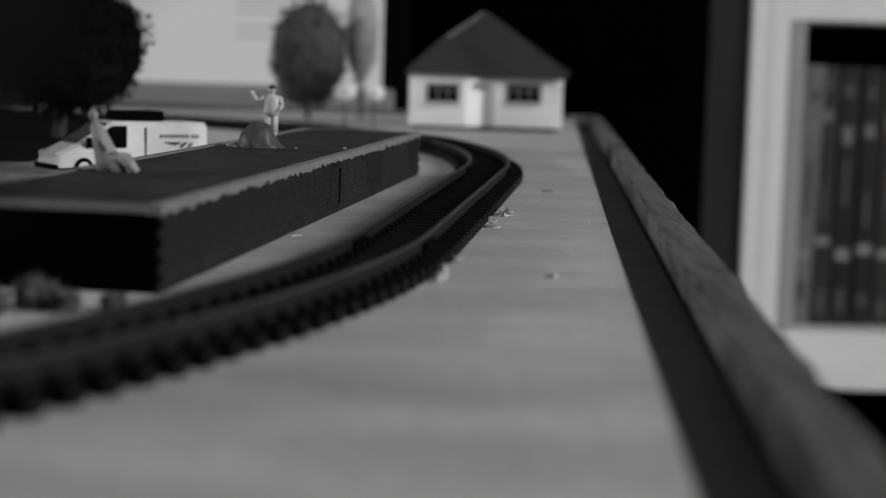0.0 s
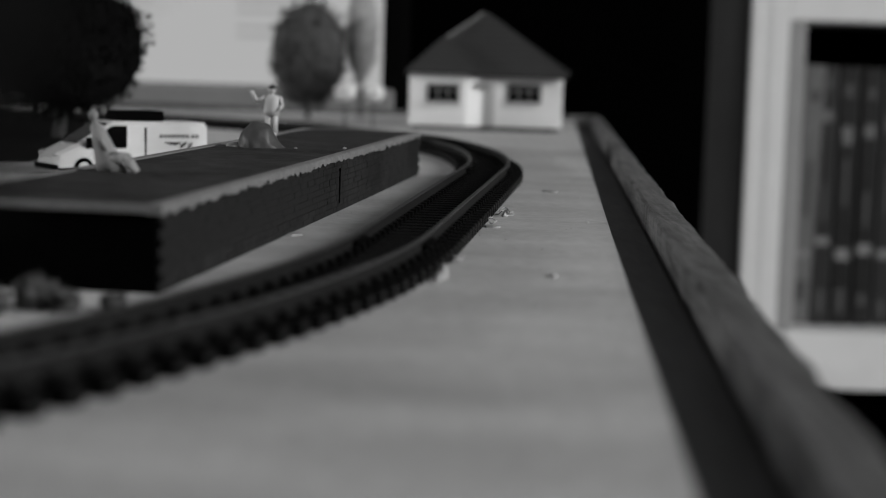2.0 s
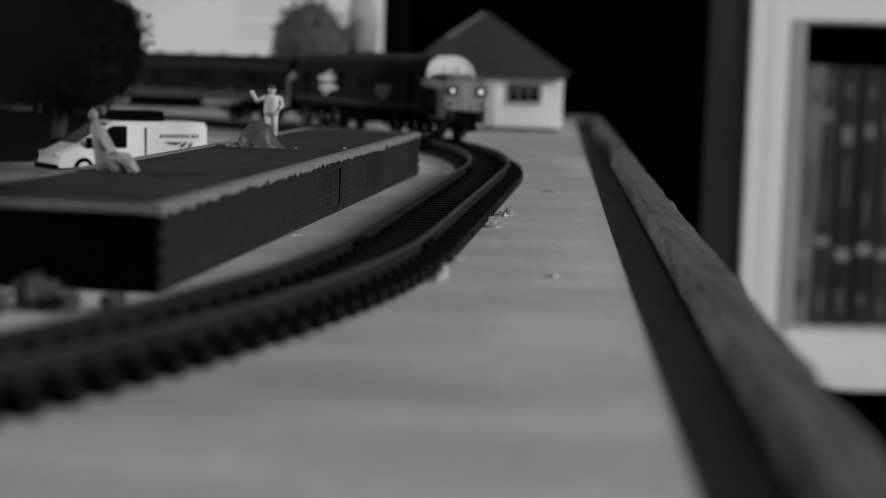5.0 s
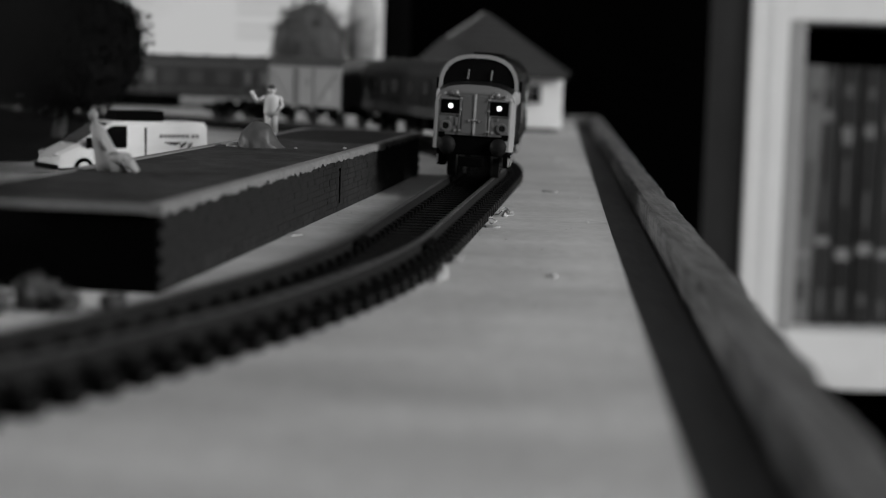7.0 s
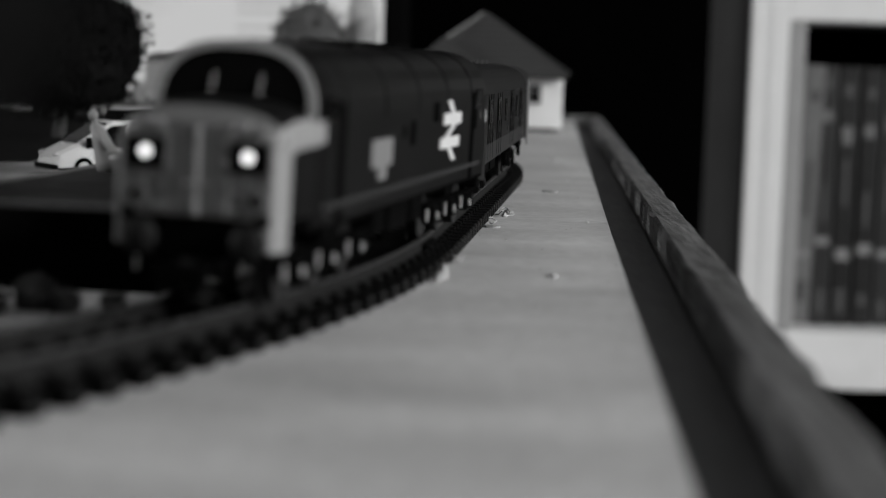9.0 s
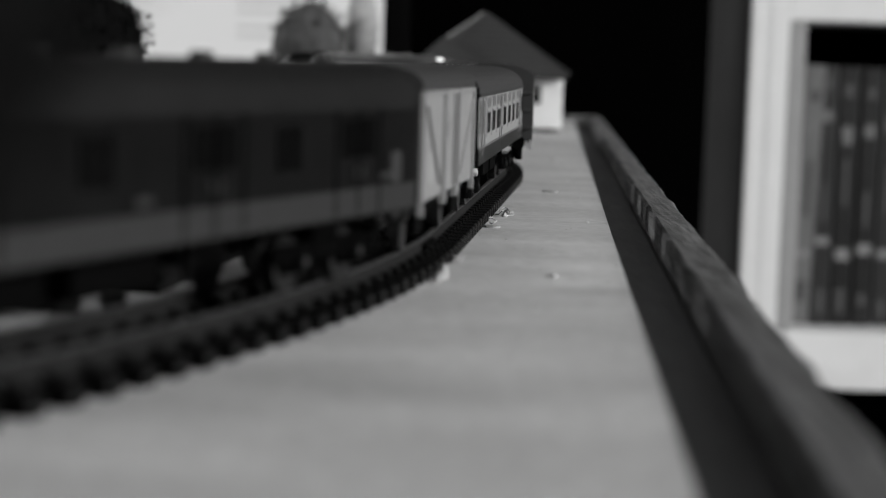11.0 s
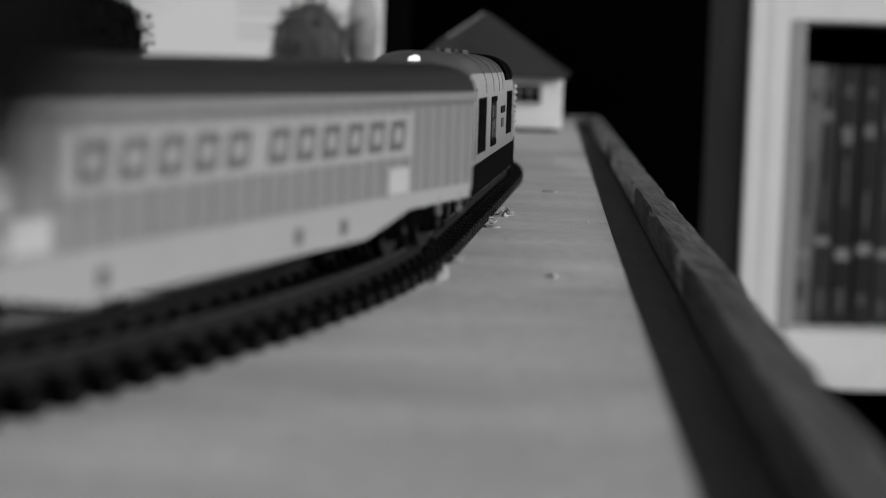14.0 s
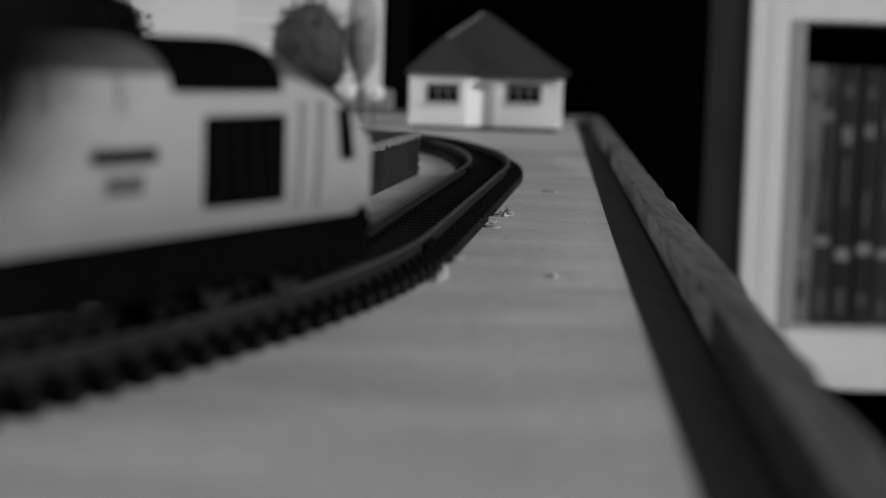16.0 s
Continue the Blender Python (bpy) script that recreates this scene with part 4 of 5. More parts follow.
        for s in (-1, 1):
            bm = bmesh.new()
            ball(bm, (f(h + 0.4), s * 5.4, 7.1), 1.2, 1.8, 1.95, 3)
            part("buffer", bm, BUFFER, v, "dark rounded buffer")
            # hinges and catches along the nose doors
            for y, z in ((2.9, 16.9), (2.9, 14.6), (2.9, 10.2), (3.5, 17.6), (1.0, 12.3), (0.4, 12.45)):
                bm = bmesh.new()
                ball(bm, (f(h + 0.5), s * y, z), 0.35, 0.3, 0.3, 1)
                part("hinge", bm, YELLOW, face)
            bm = bmesh.new()
            box(bm, min(f(h), f(h + 0.42)), max(f(h), f(h + 0.42)), min(s * 0.15, s * 2.7), max(s * 0.15, s * 2.7), 9.6, 17.6, 0.1)
            part("nose_door", bm, YELLOW, face, "raised nose door")
        coupling(v, f(h - 0.5), way)
        bogie(v, f(37), 3, 3.4, bright=True)
    for x0, x1, z0, z1 in ((-6, 6, 3.2, 7.4), (-16, -8, 3.6, 7.2), (8, 15, 3.6, 7.2)):
        bm = bmesh.new()
        box(bm, x0, x1, -7.2, 7.2, z0, z1, 0.6)
        part("fuel_tank", bm, BLACK, v, "black underfloor tank")
    panel("sill_strip", body, -h + 10, h - 12, 7.5, 7.9, w, BLACK, "worn dark sill", 0.12)
    # side markings: number block and a double-arrow like sign
    panel("number_block", body, 15.6, 26.8, 12.7, 15.9, w, GREY_MID, "pale grey number block", 0.1)
    panel("number_tail", body, 18.5, 23.1, 11.1, 12.7, w, GREY_MID, "", 0.1)
    for x0, x1, z0, z1, sl in ((-31, -17.4, 16.3, 17.9, 0), (-30, -15.5, 13.1, 14.6, 0), (-21.8, -18.8, 14.6, 16.3, -5.4), (-26.0, -23.0, 17.9, 19.7, 3.4), (-27.6, -24.8, 11.2, 13.1, 4.0)):
        panel("sign_mark", body, x0, x1, z0, z1, w, WHITE, "white sign mark", 0.12, sl)
    panel("sill_line", body, -h + 12, h - 13, 9.4, 10.1, w, GREY_DARK, "worn grey line along the sill", 0.1)
    for x0, x1, z0, z1 in ((2, 5, 14.5, 17.5), (8, 9.6, 15.5, 17.0), (-14, -10, 17, 19.5), (-45, -41, 15, 18)):
        panel("body_grille", body, x0, x1, z0, z1, w, BLACK, "dark side grille", 0.08)
    for x in np.linspace(-40, 40, 5):
        bm = bmesh.new()
        loft(bm, [hoop(x - 0.12, w + 0.06, 18.5, 19.0, 26.52), hoop(x + 0.12, w + 0.06, 18.5, 19.0, 26.52)])
        part("roof_seam", bm, BLUE_DARK, body)
    for x in (-20, -6, 14):
        bm = bmesh.new()
        cyl(bm, (x, 0, 25.8), (x, 0, 26.9), 3.4, 3.2, 20)
        part("roof_fan", bm, BLACK, body, "round roof fan grille")
    return v


def plain_coach_shell(v, h, w, zb, zc, zt, side, roof, end):
    bm = bmesh.new()
    box(bm, -h, h, -w, w, zb, zc, 0.15)
    body = part("body", bm, side, v)
    bm = bmesh.new()
    loft(bm, [hoop(x, w + 0.05, zc - 0.2, zc, zt) for x in (-h, h)])
    part("roof", bm, roof, v, "arched roof")
    for way in (1, -1):
        bm = bmesh.new()
        loft(bm, [hoop(way * h, w - 0.1, zb, zc, zt - 0.1), hoop(way * (h + 0.35), w - 0.2, zb, zc, zt - 0.3)])
        e = part("end", bm, end, v, "dark end")
        bm = bmesh.new()
        box(bm, min(way * h, way * (h + 2.4)), max(way * h, way * (h + 2.4)), -3.2, 3.2, 6.0, 20.5, 0.3)
        part("gangway", bm, BLACK, e, "black gangway bellows")
        buffers(v, way * h, way, GREY_DARK)
        coupling(v, way * h, way)
    return body


def build_parcels_van(h):
    w = 9.3
    v = thing("parcels_van", 0, 0, RAIL_TOP, 0, "dark blue bogie parcels van with double doors and small windows", "railway van")
    body = plain_coach_shell(v, h, w, 7.4, 19.4, 24.4, BLUE_DARK, ROOF_DARK, BLACK)
    panel("lower_band", body, -h + 0.3, h - 0.3, 7.7, 10.7, w, GREY_DARK, "dark grey lower band", 0.08)
    for x in (46.5, 24.0, -15.0, -46.6):
        for k in (-1, 0, 1):
            panel("door_seam", body, x + k * 5.6 - 0.2, x + k * 5.6 + 0.2, 8.0, 19.2, w, BLACK, "", 0.12)
        for k in (-1, 1):
            panel("door_window", body, x + k * 2.2 - 1.8, x + k * 2.2 + 1.8, 14.2, 18.2, w, GLASS_DARK, "small dark door window", 0.16)
            panel("door_handle", body, x + k * 1.0 - 0.25, x + k * 1.0 + 0.25, 11.8, 13.2, w, GREY_DARK, "", 0.3)
    for u in (0.46, 0.74):
        x = h - 2 * h * u
        panel("side_window", body, x - 2.6, x - 0.3, 13.4, 17.8, w, GLASS_DARK, "dark side window", 0.16)
        panel("side_window", body, x + 0.3, x + 2.6, 13.4, 17.8, w, GLASS_DARK, "dark side window", 0.16)
    for u in (0.2, 0.52, 0.93):
        panel("data_mark", body, h - 2 * h * u - 1.4, h - 2 * h * u + 1.4, 11.4, 12.2, w, GREY_DARK, "small grey data mark", 0.12)
    panel("pale_patch", body, -58.1, -55.3, 10.9, 14.4, w, HAIR, "pale printed patch", 0.12)
    for x in np.linspace(-h + 6, h - 6, 9):
        bm = bmesh.new()
        box(bm, x - 1.2, x + 1.2, -0.9, 0.9, 24.0, 25.1, 0.3)
        part("roof_vent", bm, ROOF_GREY, v, "small roof ventilator")
    for x in (-h * 0.7, h * 0.7):
        bogie(v, x, 2, 3.1)
    for x0, x1 in ((-10, 4), (8, 16)):
        bm = bmesh.new()
        box(bm, x0, x1, -6.5, 6.5, 3.4, 7.3, 0.3)
        part("battery_box", bm, BLACK, v, "black underframe box")
    return v


def build_goods_van(h):
    w = 9.0
    v = thing("goods_van", 0, 0, RAIL_TOP, 0, "pale grey short goods van with diagonal braces and sliding door", "railway van")
    bm = bmesh.new()
    box(bm, -h, h, -w, w, 6.9, 21.2, 0.15)
    body = part("body", bm, VAN_GREY, v)
    bm = bmesh.new()
    loft(bm, [hoop(x, w + 0.25, 21.0, 21.2, 24.3) for x in (-h - 0.2, h + 0.2)])
    part("roof", bm, ROOF_GREY, v, "grey arched roof")
    for way in (1, -1):
        bm = bmesh.new()
        box(bm, min(way * h, way * (h + 0.3)), max(way * h, way * (h + 0.3)), -w + 0.1, w - 0.1, 7, 21, 0.05)
        part("end", bm, GREY_DARK, v, "dark grey end")
        buffers(v, way * h, way, BLACK)
        coupling(v, way * h, way)
    for x in (6.9, -8.2):
        panel("upright", body, x - 0.55, x + 0.55, 6.2, 20.9, w, VAN_GREY, "", 0.5)
    for x in (-h + 0.6, h - 0.6):
        panel("corner_post", body, x - 0.6, x + 0.6, 5.4, 20.9, w, VAN_GREY, "", 0.4)
    for x0, sl in ((10.0, 14.4), (-12.0, -15.0)):
        panel("brace", body, x0 - 0.55, x0 + 0.55, 8.4, 19.2, w, VAN_GREY, "diagonal brace", 0.4, sl)
    panel("door_gap", body, -7.2, -4.4, 7.4, 20.4, w, FROSTED, "grey door channel", 0.08)
    panel("door_gap", body, 5.6, 6.2, 7.4, 20.4, w, FROSTED, "grey door gap", 0.08)
    panel("door_rail", body, -h + 1, h - 1, 20.3, 20.8, w, VAN_GREY, "", 0.35)
    for z in (10.2, 13.6, 17.0):
        panel("plank_groove", body, -h + 1, h - 1, z - 0.06, z + 0.06, w, GREY_MID, "", 0.03)
    panel("data_patch", body, 17.5, 21.5, 9.0, 13.2, w, CREAM_GREY, "white data patch", 0.1)
    panel("data_patch", body, 1.0, 3.6, 14.4, 16.6, w, FROSTED, "grey data mark", 0.1)
    for x in (6.7, -6.5):
        panel("door_latch", body, x - 1.1, x + 1.1, 5.7, 7.2, w, VAN_GREY, "pale door stop", 0.5)
    bm = bmesh.new()
    for s in (-1, 1):
        box(bm, -h, h, s * 7.4 - 0.4, s * 7.4 + 0.4, 5.4, 6.95)
    box(bm, -h + 1, h - 1, -2, 2, 4.5, 6.9)
    part("underframe", bm, BLACK, v, "black underframe")
    for x in (-h * 0.66, h * 0.66):
        for s in (-1, 1):
            bm = bmesh.new()
            box(bm, x - 3.4, x + 3.4, s * 7.2 - 0.4, s * 7.2 + 0.5, 2.4, 5.6, 0.3)
            ax = part("axle_guard", bm, BLACK, v, "black axle guard")
            bm = bmesh.new()
            cyl(bm, (x, s * 4.0, 3.1), (x, s * 5.6, 3.1), 3.1, seg=20)
            part("wheel", bm, WHEEL, ax, "dark metal wheel")
    return v


def build_coach(h):
    w = 9.5
    v = thing("passenger_coach", 0, 0, RAIL_TOP, 0, "cream and maroon passenger coach with a row of windows", "railway coach")
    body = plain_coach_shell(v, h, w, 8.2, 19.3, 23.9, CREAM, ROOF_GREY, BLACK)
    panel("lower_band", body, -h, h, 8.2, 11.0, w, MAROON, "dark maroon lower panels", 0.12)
    # the side turned from the light has its shade painted on in maroon
    panel("shaded_side", body, -h, h, 8.3, 19.1, w, MAROON, "side panels darkened to stand for shade", 0.1, 0.0, (-1,))
    panel("cantrail", body, -h, h, 19.2, 19.6, w, ROOF_GREY, "grey gutter strip", 0.2)
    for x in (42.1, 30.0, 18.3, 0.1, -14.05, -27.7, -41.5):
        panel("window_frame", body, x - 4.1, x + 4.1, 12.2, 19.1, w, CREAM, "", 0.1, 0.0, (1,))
        # windows of the shaded side: grey stands for light seen through them
        panel("window", body, x - 3.1, x + 3.1, 12.9, 18.0, w, GREY_DARK, "grey coach window with light from behind in its colour", 0.16, 0.0, (-1,))
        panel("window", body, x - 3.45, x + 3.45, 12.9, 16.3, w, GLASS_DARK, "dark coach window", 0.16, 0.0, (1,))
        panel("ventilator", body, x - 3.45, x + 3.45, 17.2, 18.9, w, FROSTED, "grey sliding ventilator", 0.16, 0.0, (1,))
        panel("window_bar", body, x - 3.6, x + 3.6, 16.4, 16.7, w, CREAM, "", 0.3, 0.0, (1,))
    for x, half in ((59.4, 1.5), (52.5, 1.2), (9.7, 1.9), (-52.05, 1.9)):
        panel("door_window", body, x - half, x + half, 13.2, 18.4, w, FROSTED, "grey frosted door window", 0.16)
        for k in (-2.4, 2.4):
            panel("door_seam", body, x + k - 0.12, x + k + 0.12, 8.4, 19.0, w, FROSTED, "", 0.14)
    panel("door_window", body, -60.0, -57.6, 14.2, 17.9, w, GLASS_DARK, "dark door window", 0.16)
    for x0, x1, z0, z1 in ((-52.0, -47.0, 9.9, 11.0), (-60.0, -57.4, 9.8, 10.9), (54.0, 56.5, 9.8, 10.6)):
        panel("data_mark", body, x0, x1, z0, z1, w, FROSTED, "small pale data mark", 0.2)
    panel("waist_line", body, -h, h, 10.7, 11.0, w, FROSTED, "thin grey lining", 0.14)
    for s in (-1, 1):
        bm = bmesh.new()
        cyl(bm, (-22.4, s * 8.0, 6.9), (-22.4, s * 9.2, 6.9), 0.5, seg=16)
        part("step_disc", bm, GREY_LIGHT, v, "round pale disc")
        bm = bmesh.new()
        cyl(bm, (h + 2.5, s * 5.9, 6.3), (h + 2.9, s * 5.9, 6.3), 1.0, seg=16)
        part("buffer_face", bm, GREY_MID, v, "worn bright buffer face")
    for x in np.linspace(-h + 8, h - 8, 10):
        bm = bmesh.new()
        box(bm, x - 0.9, x + 0.9, -2.4, -1.2, 23.4, 24.3, 0.25)
        part("roof_vent", bm, ROOF_GREY, v, "small roof ventilator")
    for x in (-h * 0.71, h * 0.71):
        fr = bogie(v, x, 2, 3.1)
        for s in (-1, 1):
            bm = bmesh.new()
            d = x + (2.8 if x > 0 else 10.9)
            cyl(bm, (d, s * 7.2, 6.3), (d, s * 8.3, 6.3), 0.65, seg=16)
            part("step_disc", bm, WHITE, fr, "round white disc")
            if x < 0:
                bm = bmesh.new()
                cyl(bm, (-45.3, s * 7.2, 6.2), (-45.3, s * 8.3, 6.2), 0.45, seg=16)
                part("step_disc", bm, GREY_LIGHT, fr, "round pale disc")
    for x0, x1 in ((-16, -4), (0, 14)):
        bm = bmesh.new()
        box(bm, x0, x1, -6.8, 6.8, 3.6, 8.1, 0.3)
        part("battery_box", bm, BLACK, v, "black underframe box")
    return v


def build_freight_wagon(h):
    w = 9.4
    v = thing("freight_wagon", 0, 0, RAIL_TOP, 0, "long silver-grey covered freight wagon with a white skirt", "railway wagon")
    bm = bmesh.new()
    box(bm, -h, h, -w, w, 7.4, 20.7, 0.15)
    body = part("body", bm, WAGON_GREY, v)
    bm = bmesh.new()
    loft(bm, [hoop(x, w + 0.05, 20.5, 20.7, 24.5) for x in (-h, h)])
    roof = part("roof", bm, ROOF_MID, v, "grey ribbed roof")
    for y, z in ((-6.6, 23.3), (6.6, 23.3), (-3.2, 24.2), (3.2, 24.2), (-8.5, 22.0), (8.5, 22.0)):
        bm = bmesh.new()
        box(bm, -h, h, y - 0.3, y + 0.3, z - 0.6, z + 0.35, 0.1)
        part("roof_rib", bm, ROOF_GREY, roof)
    panel("top_rail", body, -h, h, 19.6, 20.7, w, WAGON_GREY, "", 0.3)
    # thin dark strip painting the shadow below the top rail
    panel("gutter_shade_line", body, -h, h, 19.2, 19.4, w, SIGN_DARK, "dark line painting the shade under the gutter", 0.06)
    # white skirt with sloping ends
    for s in (-1, 1):
        bm = bmesh.new()
        pts = [(-h * 0.98, 7.0), (h * 0.98, 7.0), (h * 0.98, 6.5), (52.0, 6.4), (36.0, 3.9), (-31.0, 3.9), (-46.0, 6.4), (-h * 0.98, 6.5)]
        pts = [(x, z + 1.4 if z > 6.5 else z) for x, z in pts]
        loft(bm, [[(a, s * (w - 0.6), b) for a, b in pts], [(a, s * (w + 0.15), b) for a, b in pts]])
        part("skirt", bm, CREAM_GREY, v, "pale skirt with sloping ends")
    for u in np.linspace(0.02, 0.98, 34):
        x = h - 2 * h * u
        panel("rib", body, x - 0.18, x + 0.18, 8.6, 20.4, w, WAGON_GREY, "", 0.1)
    x_of = lambda u: h - 2 * h * u
    panel("sign_board", body, -46.0, 39.8, 13.0, 18.3, w, CREAM_GREY, "pale sign board", 0.3)
    # slanted plain shapes, five and six, with pale middles
    for k in range(11):
        x = 34.6 - k * 7.15 - (2.8 if k > 4 else 0)
        panel("sign_letter", body, x - 2.5, x + 2.5, 13.9, 17.5, w, SIGN_DARK, "dark slanted letter shape", 0.38, -0.9)
        panel("sign_letter_gap", body, x - 1.3, x + 1.2, 14.8, 16.6, w, CREAM_GREY, "", 0.46, -0.45)
    for x0, x1, z0, z1 in ((-44.8, -37.4, 8.6, 11.7), (62.4, 68.6, 14.9, 16.7), (63.0, 67.4, 10.6, 13.0), (54.0, 57.0, 16.4, 17.5), (46.6, 53.6, 12.3, 15.6), (40.6, 47.2, 8.8, 11.6), (56.0, 61.8, 8.9, 10.1), (48.0, 55.0, 9.4, 10.2), (52.0, 57.0, 10.4, 11.2)):
        panel("data_patch", body, x0, x1, z0, z1, w, PATCH_WHITE, "pale data patch", 0.3)
    for x in (32.0, -10.4, -23.5):
        panel("skirt_catch", v, x - 0.9, x + 0.9, 5.0, 6.7, w, SIGN_DARK, "dark catch on the skirt", 0.25)
    for u in (0.9, 0.96, 0.04, 0.1):
        panel("lever", v, x_of(u) - 0.3, x_of(u) + 0.3, 4.8, 7.2, w, VAN_GREY, "pale lever", 0.2)
    for way in (1, -1):
        bm = bmesh.new()
        loft(bm, [hoop(way * h, w - 0.1, 7.2, 20.7, 24.4), hoop(way * (h + 0.4), w - 0.2, 7.2, 20.7, 24.2)])
        e = part("end", bm, GREY_DARK, v, "dark grey end")
        for z in (10, 14, 18):
            bm = bmesh.new()
            box(bm, min(way * h, way * (h + 0.9)), max(way * h, way * (h + 0.9)), -w + 0.5, w - 0.5, z - 0.4, z + 0.4, 0.1)
            part("end_beam", bm, GREY_DARK, e)
        buffers(v, way * h, way, BLACK)
        coupling(v, way * h, way)
        bogie(v, way * h * 0.78, 2, 3.0, wide=6.6)
    bm = bmesh.new()
    box(bm, -h * 0.95, h * 0.95, -3, 3, 4.6, 7.4)
    part("underframe", bm, BLACK, v, "black underframe")
    return v


def build_modern_loco(hf, hr):
    """hf and hr: from the pivot centre to the leading and the trailing end."""
    w = 9.1
    v = thing("modern_locomotive", 0, 0, RAIL_TOP, 0, "silver-grey streamlined locomotive with black panels and lit lamps", "locomotive")
    st = ((0, 8.3, 8.6, 14.5, 16.8), (0.8, 8.6, 8.5, 15.5, 18.0), (5, 8.9, 8.4, 17.6, 20.8), (11, 9.05, 8.4, 18.8, 23.5), (17, w, 8.4, 19.4, 25.6), (22, w, 8.4, 19.6, 26.3))
    bm = bmesh.new()
    loft(bm, [hoop(hf - q[0], *q[1:]) for q in st] + [hoop(-hr + q[0], *q[1:]) for q in st[::-1]])
    body = part("body", bm, LOCO_SILVER, v, "silver-grey body with a darker roof")
    body.data.materials.append(LOCO_ROOF)
    for poly in body.data.polygons:
        poly.use_smooth = abs(poly.normal.x) < 0.8
        if poly.center.z > 22.2 * MM:
            poly.material_index = 1
    panel("valance", v, -hr + 1.5, hf - 2.5, 3.2, 8.9, w - 0.5, BLACK, "black valance", 0.25)
    bm = bmesh.new()
    box(bm, -hr + 1, hf - 1.5, -8.2, 8.2, 5.5, 8.45, 0.4)
    part("frame", bm, BLACK, v, "black frame")
    for x0, x1, z0, z1 in ((26.6, 42.3, 9.9, 18.9), (-43.9, -29.2, 10.6, 19.1)):
        p = panel("side_grille", body, x0, x1, z0, z1, w, BLACK, "black side grille", 0.18)
        for k in range(4):
            a = x0 + (k + 0.5) * (x1 - x0 - 2) / 4
            panel("grille_slat", p, a, a + 0.4, z0 + 0.7, z1 - 0.7, w, BLUE_DARK, "", 0.28, 1.2)
    g0, g1 = 1.6, 13.6
    panel("vent_panel", body, g0, g1, 9.9, 18.7, w, BUFFER, "dark ventilation panel", 0.12)
    for z0, z1 in ((9.9, 11.0), (17.7, 18.7)):
        panel("vent_bar", body, g0, g1, z0, z1, w, BLACK, "black ventilation bar", 0.25)
    for k, (a, b, z0, z1) in enumerate(((0.6, 3.4, 11.6, 13.6), (0.6, 3.4, 14.2, 17.2), (4.2, 7.6, 11.4, 12.4), (4.2, 7.6, 13.0, 14.6), (4.2, 7.6, 15.2, 17.0), (8.4, 11.2, 11.6, 14.4), (8.4, 11.2, 15.0, 17.2))):
        panel("vent_cell", body, g0 + a, g0 + b, z0, z1, w, VENT_GREY if k in (0, 1, 3, 5, 6) else GREY_DARK, "vent cell", 0.25)
    panel("nameplate", body, -21.3, -11.7, 15.2, 16.5, w, BUFFER, "dark nameplate", 0.25)
    panel("nameplate_badge", body, -19.3, -13.9, 12.5, 14.2, w, VENT_GREY, "grey badge", 0.2)
    # beaded grab rails beside the trailing cab door
    for x in (-47.4, -51.4):
        p = panel("grab_strip", body, x - 0.55, x + 0.55, 9.6, 20.4, w, LOCO_SILVER, "silver grab strip", 0.35)
        for k in range(9):
            bm = bmesh.new()
            ball(bm, (x, w + 0.45, 10.2 + k * 1.2), 0.28, 0.3, 0.4, 1)
            part("bead", bm, LOCO_SILVER, p)
    panel("door_seam", body, 47.2, 47.5, 9.4, 20.6, w, VENT_GREY, "", 0.1)
    panel("door_seam", body, 51.6, 51.9, 9.4, 20.6, w, VENT_GREY, "", 0.1)
    for way in (1, -1):
        h = hf if way == 1 else hr
        f = lambda x: x * way
        # windscreen lies on the sloping front
        bm = bmesh.new()
        q = ((h - 0.6, 17.7, 6.9), (h - 5.0, 20.7, 6.8), (h - 11.0, 23.6, 5.2))
        loft(bm, [[(f(x + 0.4), -y, z - 1.5), (f(x + 0.4), y, z - 1.5), (f(x + 0.7), y, z - 0.15), (f(x + 0.7), -y, z - 0.15)] for x, z, y in q])
        part("windscreen", bm, GLASS_DARK, v, "black sloping windscreen")
        bm = bmesh.new()
        box(bm, min(f(h - 2), f(h + 0.5)), max(f(h - 2), f(h + 0.5)), -7.4, 7.4, 8.7, 16.6, 0.5)
        part("front_panel", bm, BLACK, v, "black front panel")
        for s in (-1, 1):
            bm = bmesh.new()
            pts = [(h - 16.4, 15.4), (h - 12.4, 15.4), (h - 14.0, 19.8), (h - 17.6, 19.8)] if way == 1 else [(h - 8.4, 14.2), (h - 5.6, 14.2), (h - 7.0, 19.6), (h - 9.4, 19.6)]
            loft(bm, [[(f(a), s * (w - 0.5), b) for a, b in pts], [(f(a), s * (w + 0.12), b) for a, b in pts]])
            part("cab_window", bm, GLASS_DARK, body, "dark cab window")
            bm = bmesh.new()
            pts = [(h - 6.6, 14.6), (h - 1.4, 14.6), (h - 4.6, 20.2), (h - 9.6, 20.2)] if way == 1 else [(h - 2.2, 10.5), (h - 1.0, 10.5), (h - 4.6, 18.6), (h - 5.8, 18.6)]
            loft(bm, [[(f(a), s * 8.0, b) for a, b in pts], [(f(a), s * (8.9 if way == 1 else 8.75), b) for a, b in pts]])
            # white on the leading pillar paints the gleam of light on it
            part("cab_pillar", bm, RENDER if way == 1 else LOCO_SILVER, body, "cab pillar with a highlight put into its white" if way == 1 else "silver cab pillar")
            if way == 1:
                bm = bmesh.new()
                cyl(bm, (h - 3.4, s * 7.4, 10.1), (h + 0.75, s * 7.4, 10.1), 0.75, seg=16)
                part("lamp", bm, LAMP, v, "lit lower lamp")
        bm = bmesh.new()
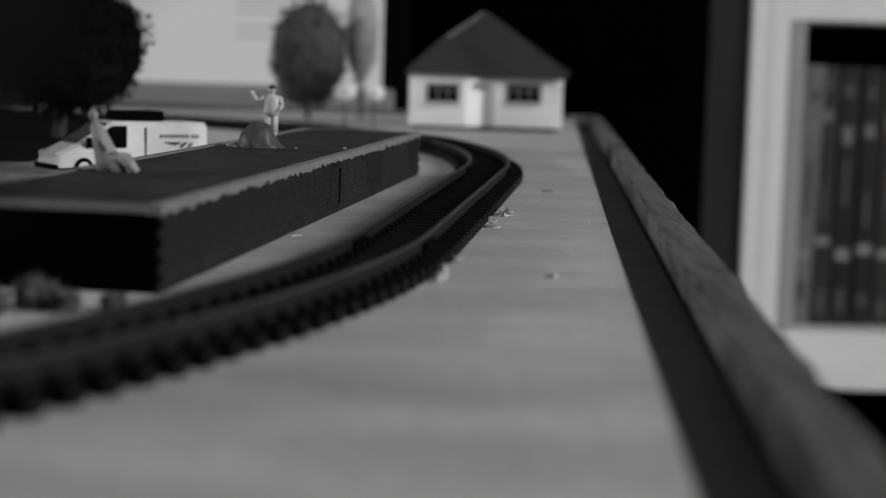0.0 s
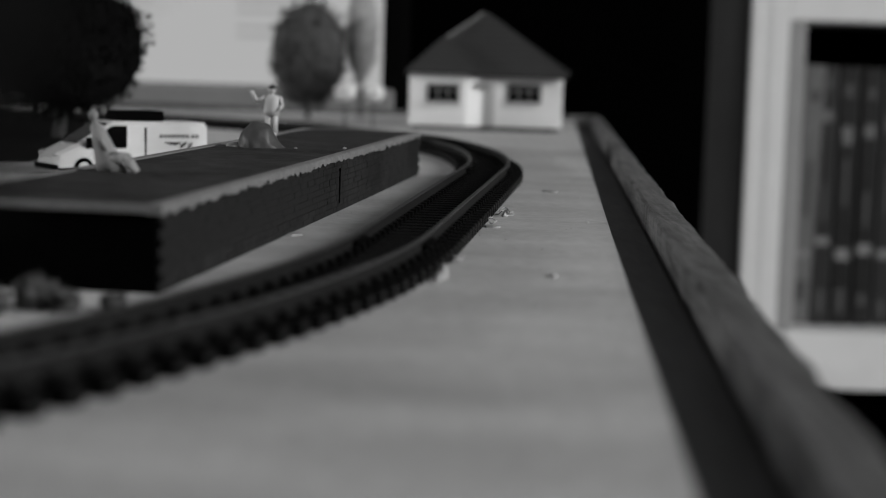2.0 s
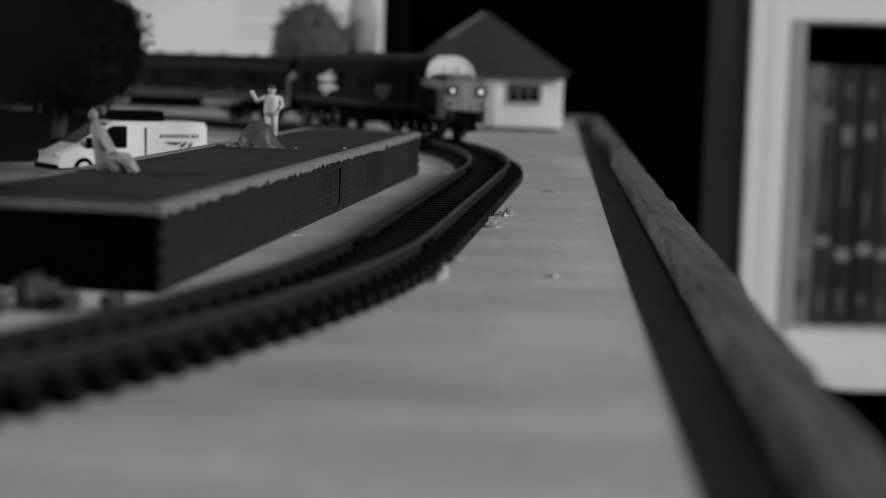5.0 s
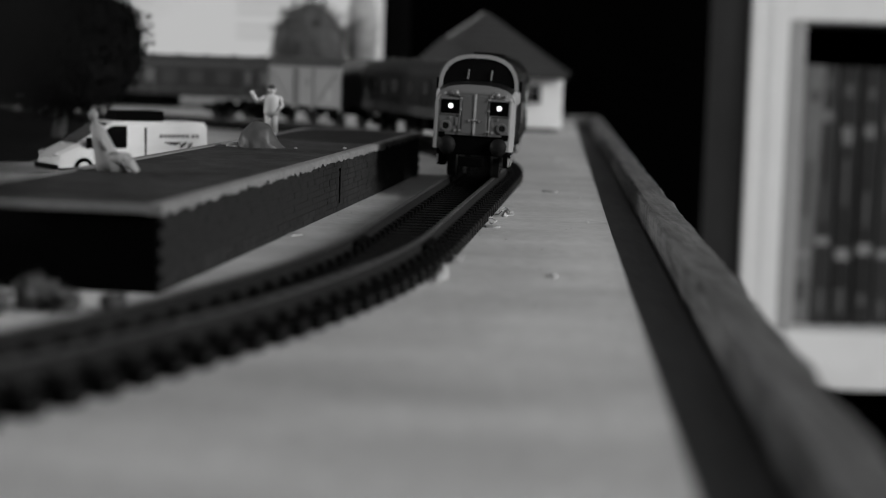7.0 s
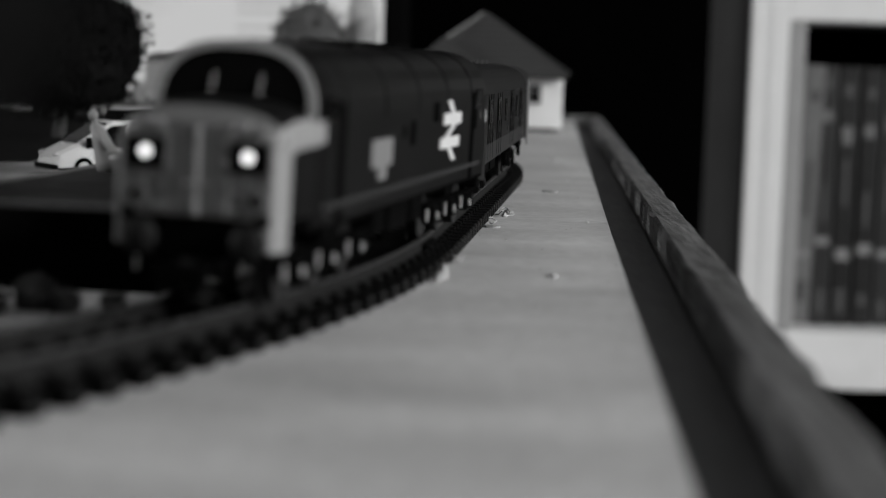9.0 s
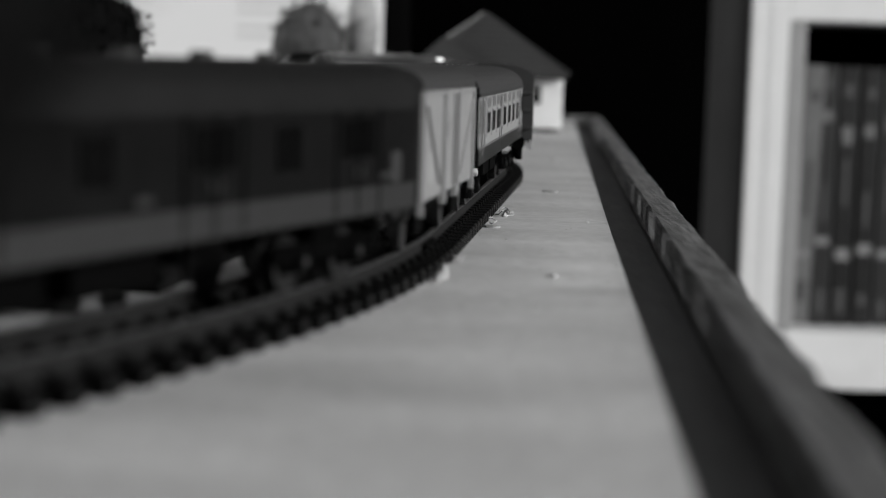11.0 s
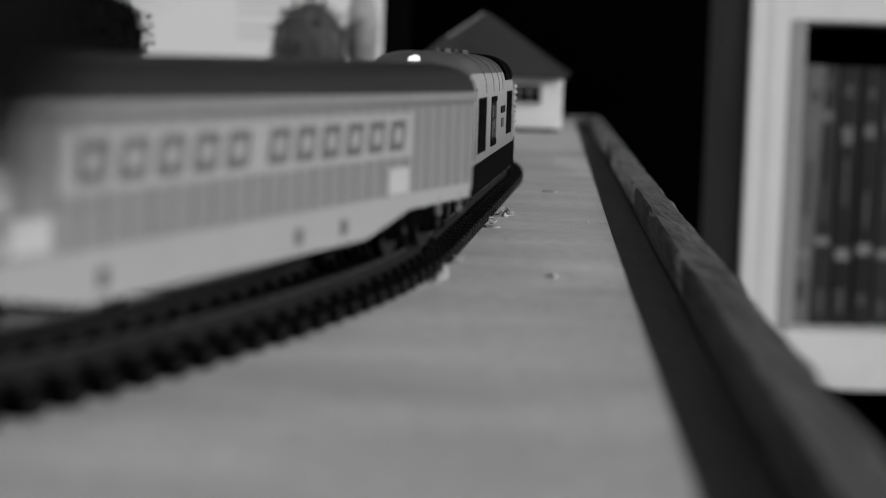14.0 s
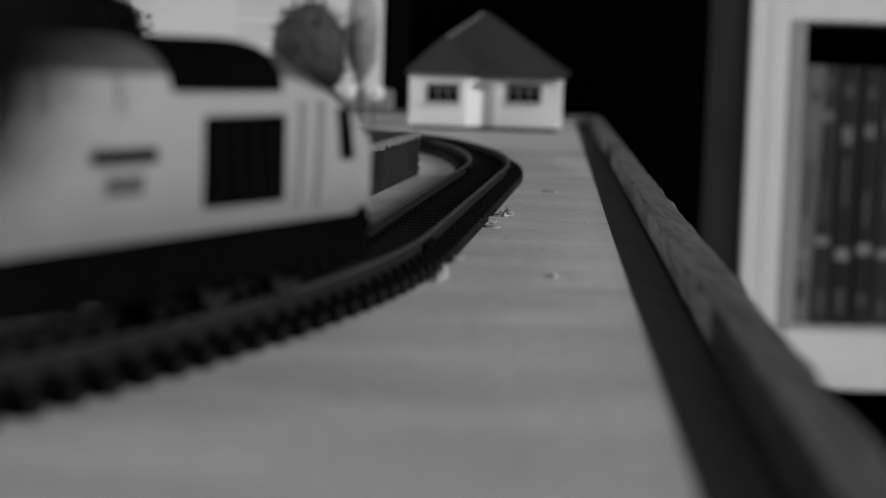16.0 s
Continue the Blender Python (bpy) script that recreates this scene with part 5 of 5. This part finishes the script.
        x = h - 15.5
        cyl(bm, (f(x - 1.6), 0, 24.6), (f(x + 1.0), 0, 24.5), 0.95, seg=16)
        part("top_lamp", bm, LAMP if way == 1 else SILVER, v, "lit lamp on the cab roof" if way == 1 else "unlit lamp on the cab roof")
        buffers(v, f(h - 0.3), way, BLACK)
        coupling(v, f(h - 0.5), way)
        bogie(v, f(44.5), 2, 3.4, wide=7.2, length=30)
    # black roof section behind the trailing cab
    bm = bmesh.new()
    loft(bm, [[(a, b * 1.012, c + 0.15) for a, b, c in hoop(x, w, 21.2, 21.2, 26.3)] for x in (-24.0, -43.2)][::-1])
    part("roof_panel", bm, BLACK, body, "black roof section")
    for x in (26, 8, -6, -16):
        bm = bmesh.new()
        loft(bm, [hoop(x + d, w + 0.08, 19.5, 19.6, 26.42) for d in (-0.2, 0.2)])
        part("roof_seam", bm, LOCO_ROOF, body)
    for x, y in ((30, 2.0), (18, 1.0), (2, 2.5)):
        bm = bmesh.new()
        cyl(bm, (x, y, 25.8), (x, y, 26.9), 1.5, 1.2, 14)
        part("roof_vent", bm, GREY_DARK, body, "small roof ventilator")
    for x in (-20, -8, 8, 20):
        bm = bmesh.new()
        box(bm, x - 4.5, x + 4.5, -7.6, 7.6, 2.6, 6.0, 0.5)
        part("fuel_tank", bm, BLACK, v, "black underfloor tank")
    return v


VENT_GREY = material("vent_grey_plastic", 0.07, 0.5, vary=0.15, grain=300, bump=0.05)
FROSTED = material("frosted_window_grey", 0.12, 0.4, vary=0.15, grain=300, bump=0.05)
GREY_DARK = material("dark_grey_plastic", 0.017, 0.5, vary=0.15, grain=300, bump=0.05)
VAN_GREY = material("off_white_van_paint", 0.24, 0.5, vary=0.07, grain=200, bump=0.05)
WAGON_GREY = material("silver_grey_wagon_paint", 0.21, 0.45, vary=0.07, grain=200, bump=0.05)
PATCH_WHITE = material("white_print_patch", 0.42, 0.5, vary=0.05, grain=200, bump=0.03)
SIGN_DARK = material("dark_sign_paint", 0.09, 0.5, vary=0.1, grain=200, bump=0.03)
CREAM_GREY = material("pale_grey_sign_paint", 0.31, 0.5, vary=0.05, grain=200, bump=0.03)
ROOF_MID = material("mid_grey_wagon_roof", 0.016, 0.5, vary=0.1, grain=200, bump=0.08)
LOCO_ROOF = material("grey_loco_roof", 0.085, 0.4, vary=0.2, grain=200, bump=0.05)
LOCO_SILVER = material("silver_loco_paint", 0.33, 0.38, vary=0.06, grain=200, bump=0.03)

# each vehicle with the distance of its middle behind the train's front, its half length and how far apart its bogies sit
VEHICLES = [(build_diesel(), 61.8, 37.0), (build_parcels_van(62.6), 195.9, 43.0), (build_goods_van(28.5), 296.7, 19.0),
            (build_coach(62.2), 397.05, 45.4), (build_freight_wagon(72.0), 537.2, 53.0), (build_modern_loco(71.0, 64.5), 694.5, 46.5)]


def front(t):
    """Arc length of the train's front end at t seconds."""
    if t < 7.0:
        d = 7.0 - t
        return 388.35 + 106.65 * d - 7.755 * d ** 2 + 1.268 * d ** 3
    u = (t - 7.0) / 5
    return 388.35 - 106.65 * (t - 7.0) - 1.505 * 5 * u * u + 1.417 * 5 * u ** 3


def ride(mid, pivot, t, lean=0.0):
    s = front(t) + mid
    a, b = beside(s - pivot, 0), beside(s + pivot, 0)
    c, d = (a + b) / 2, a - b
    return pose(c.x * MM, c.y * MM, RAIL_TOP * MM, lean, 0, math.degrees(math.atan2(d.y, d.x)))


def motions():
    for ob, mid, pivot in VEHICLES:
        walk(ob, [(k * 0.25, ride(mid, pivot, k * 0.25, -1.8 if mid < 70 else 0.0)) for k in range(65)])


motions()
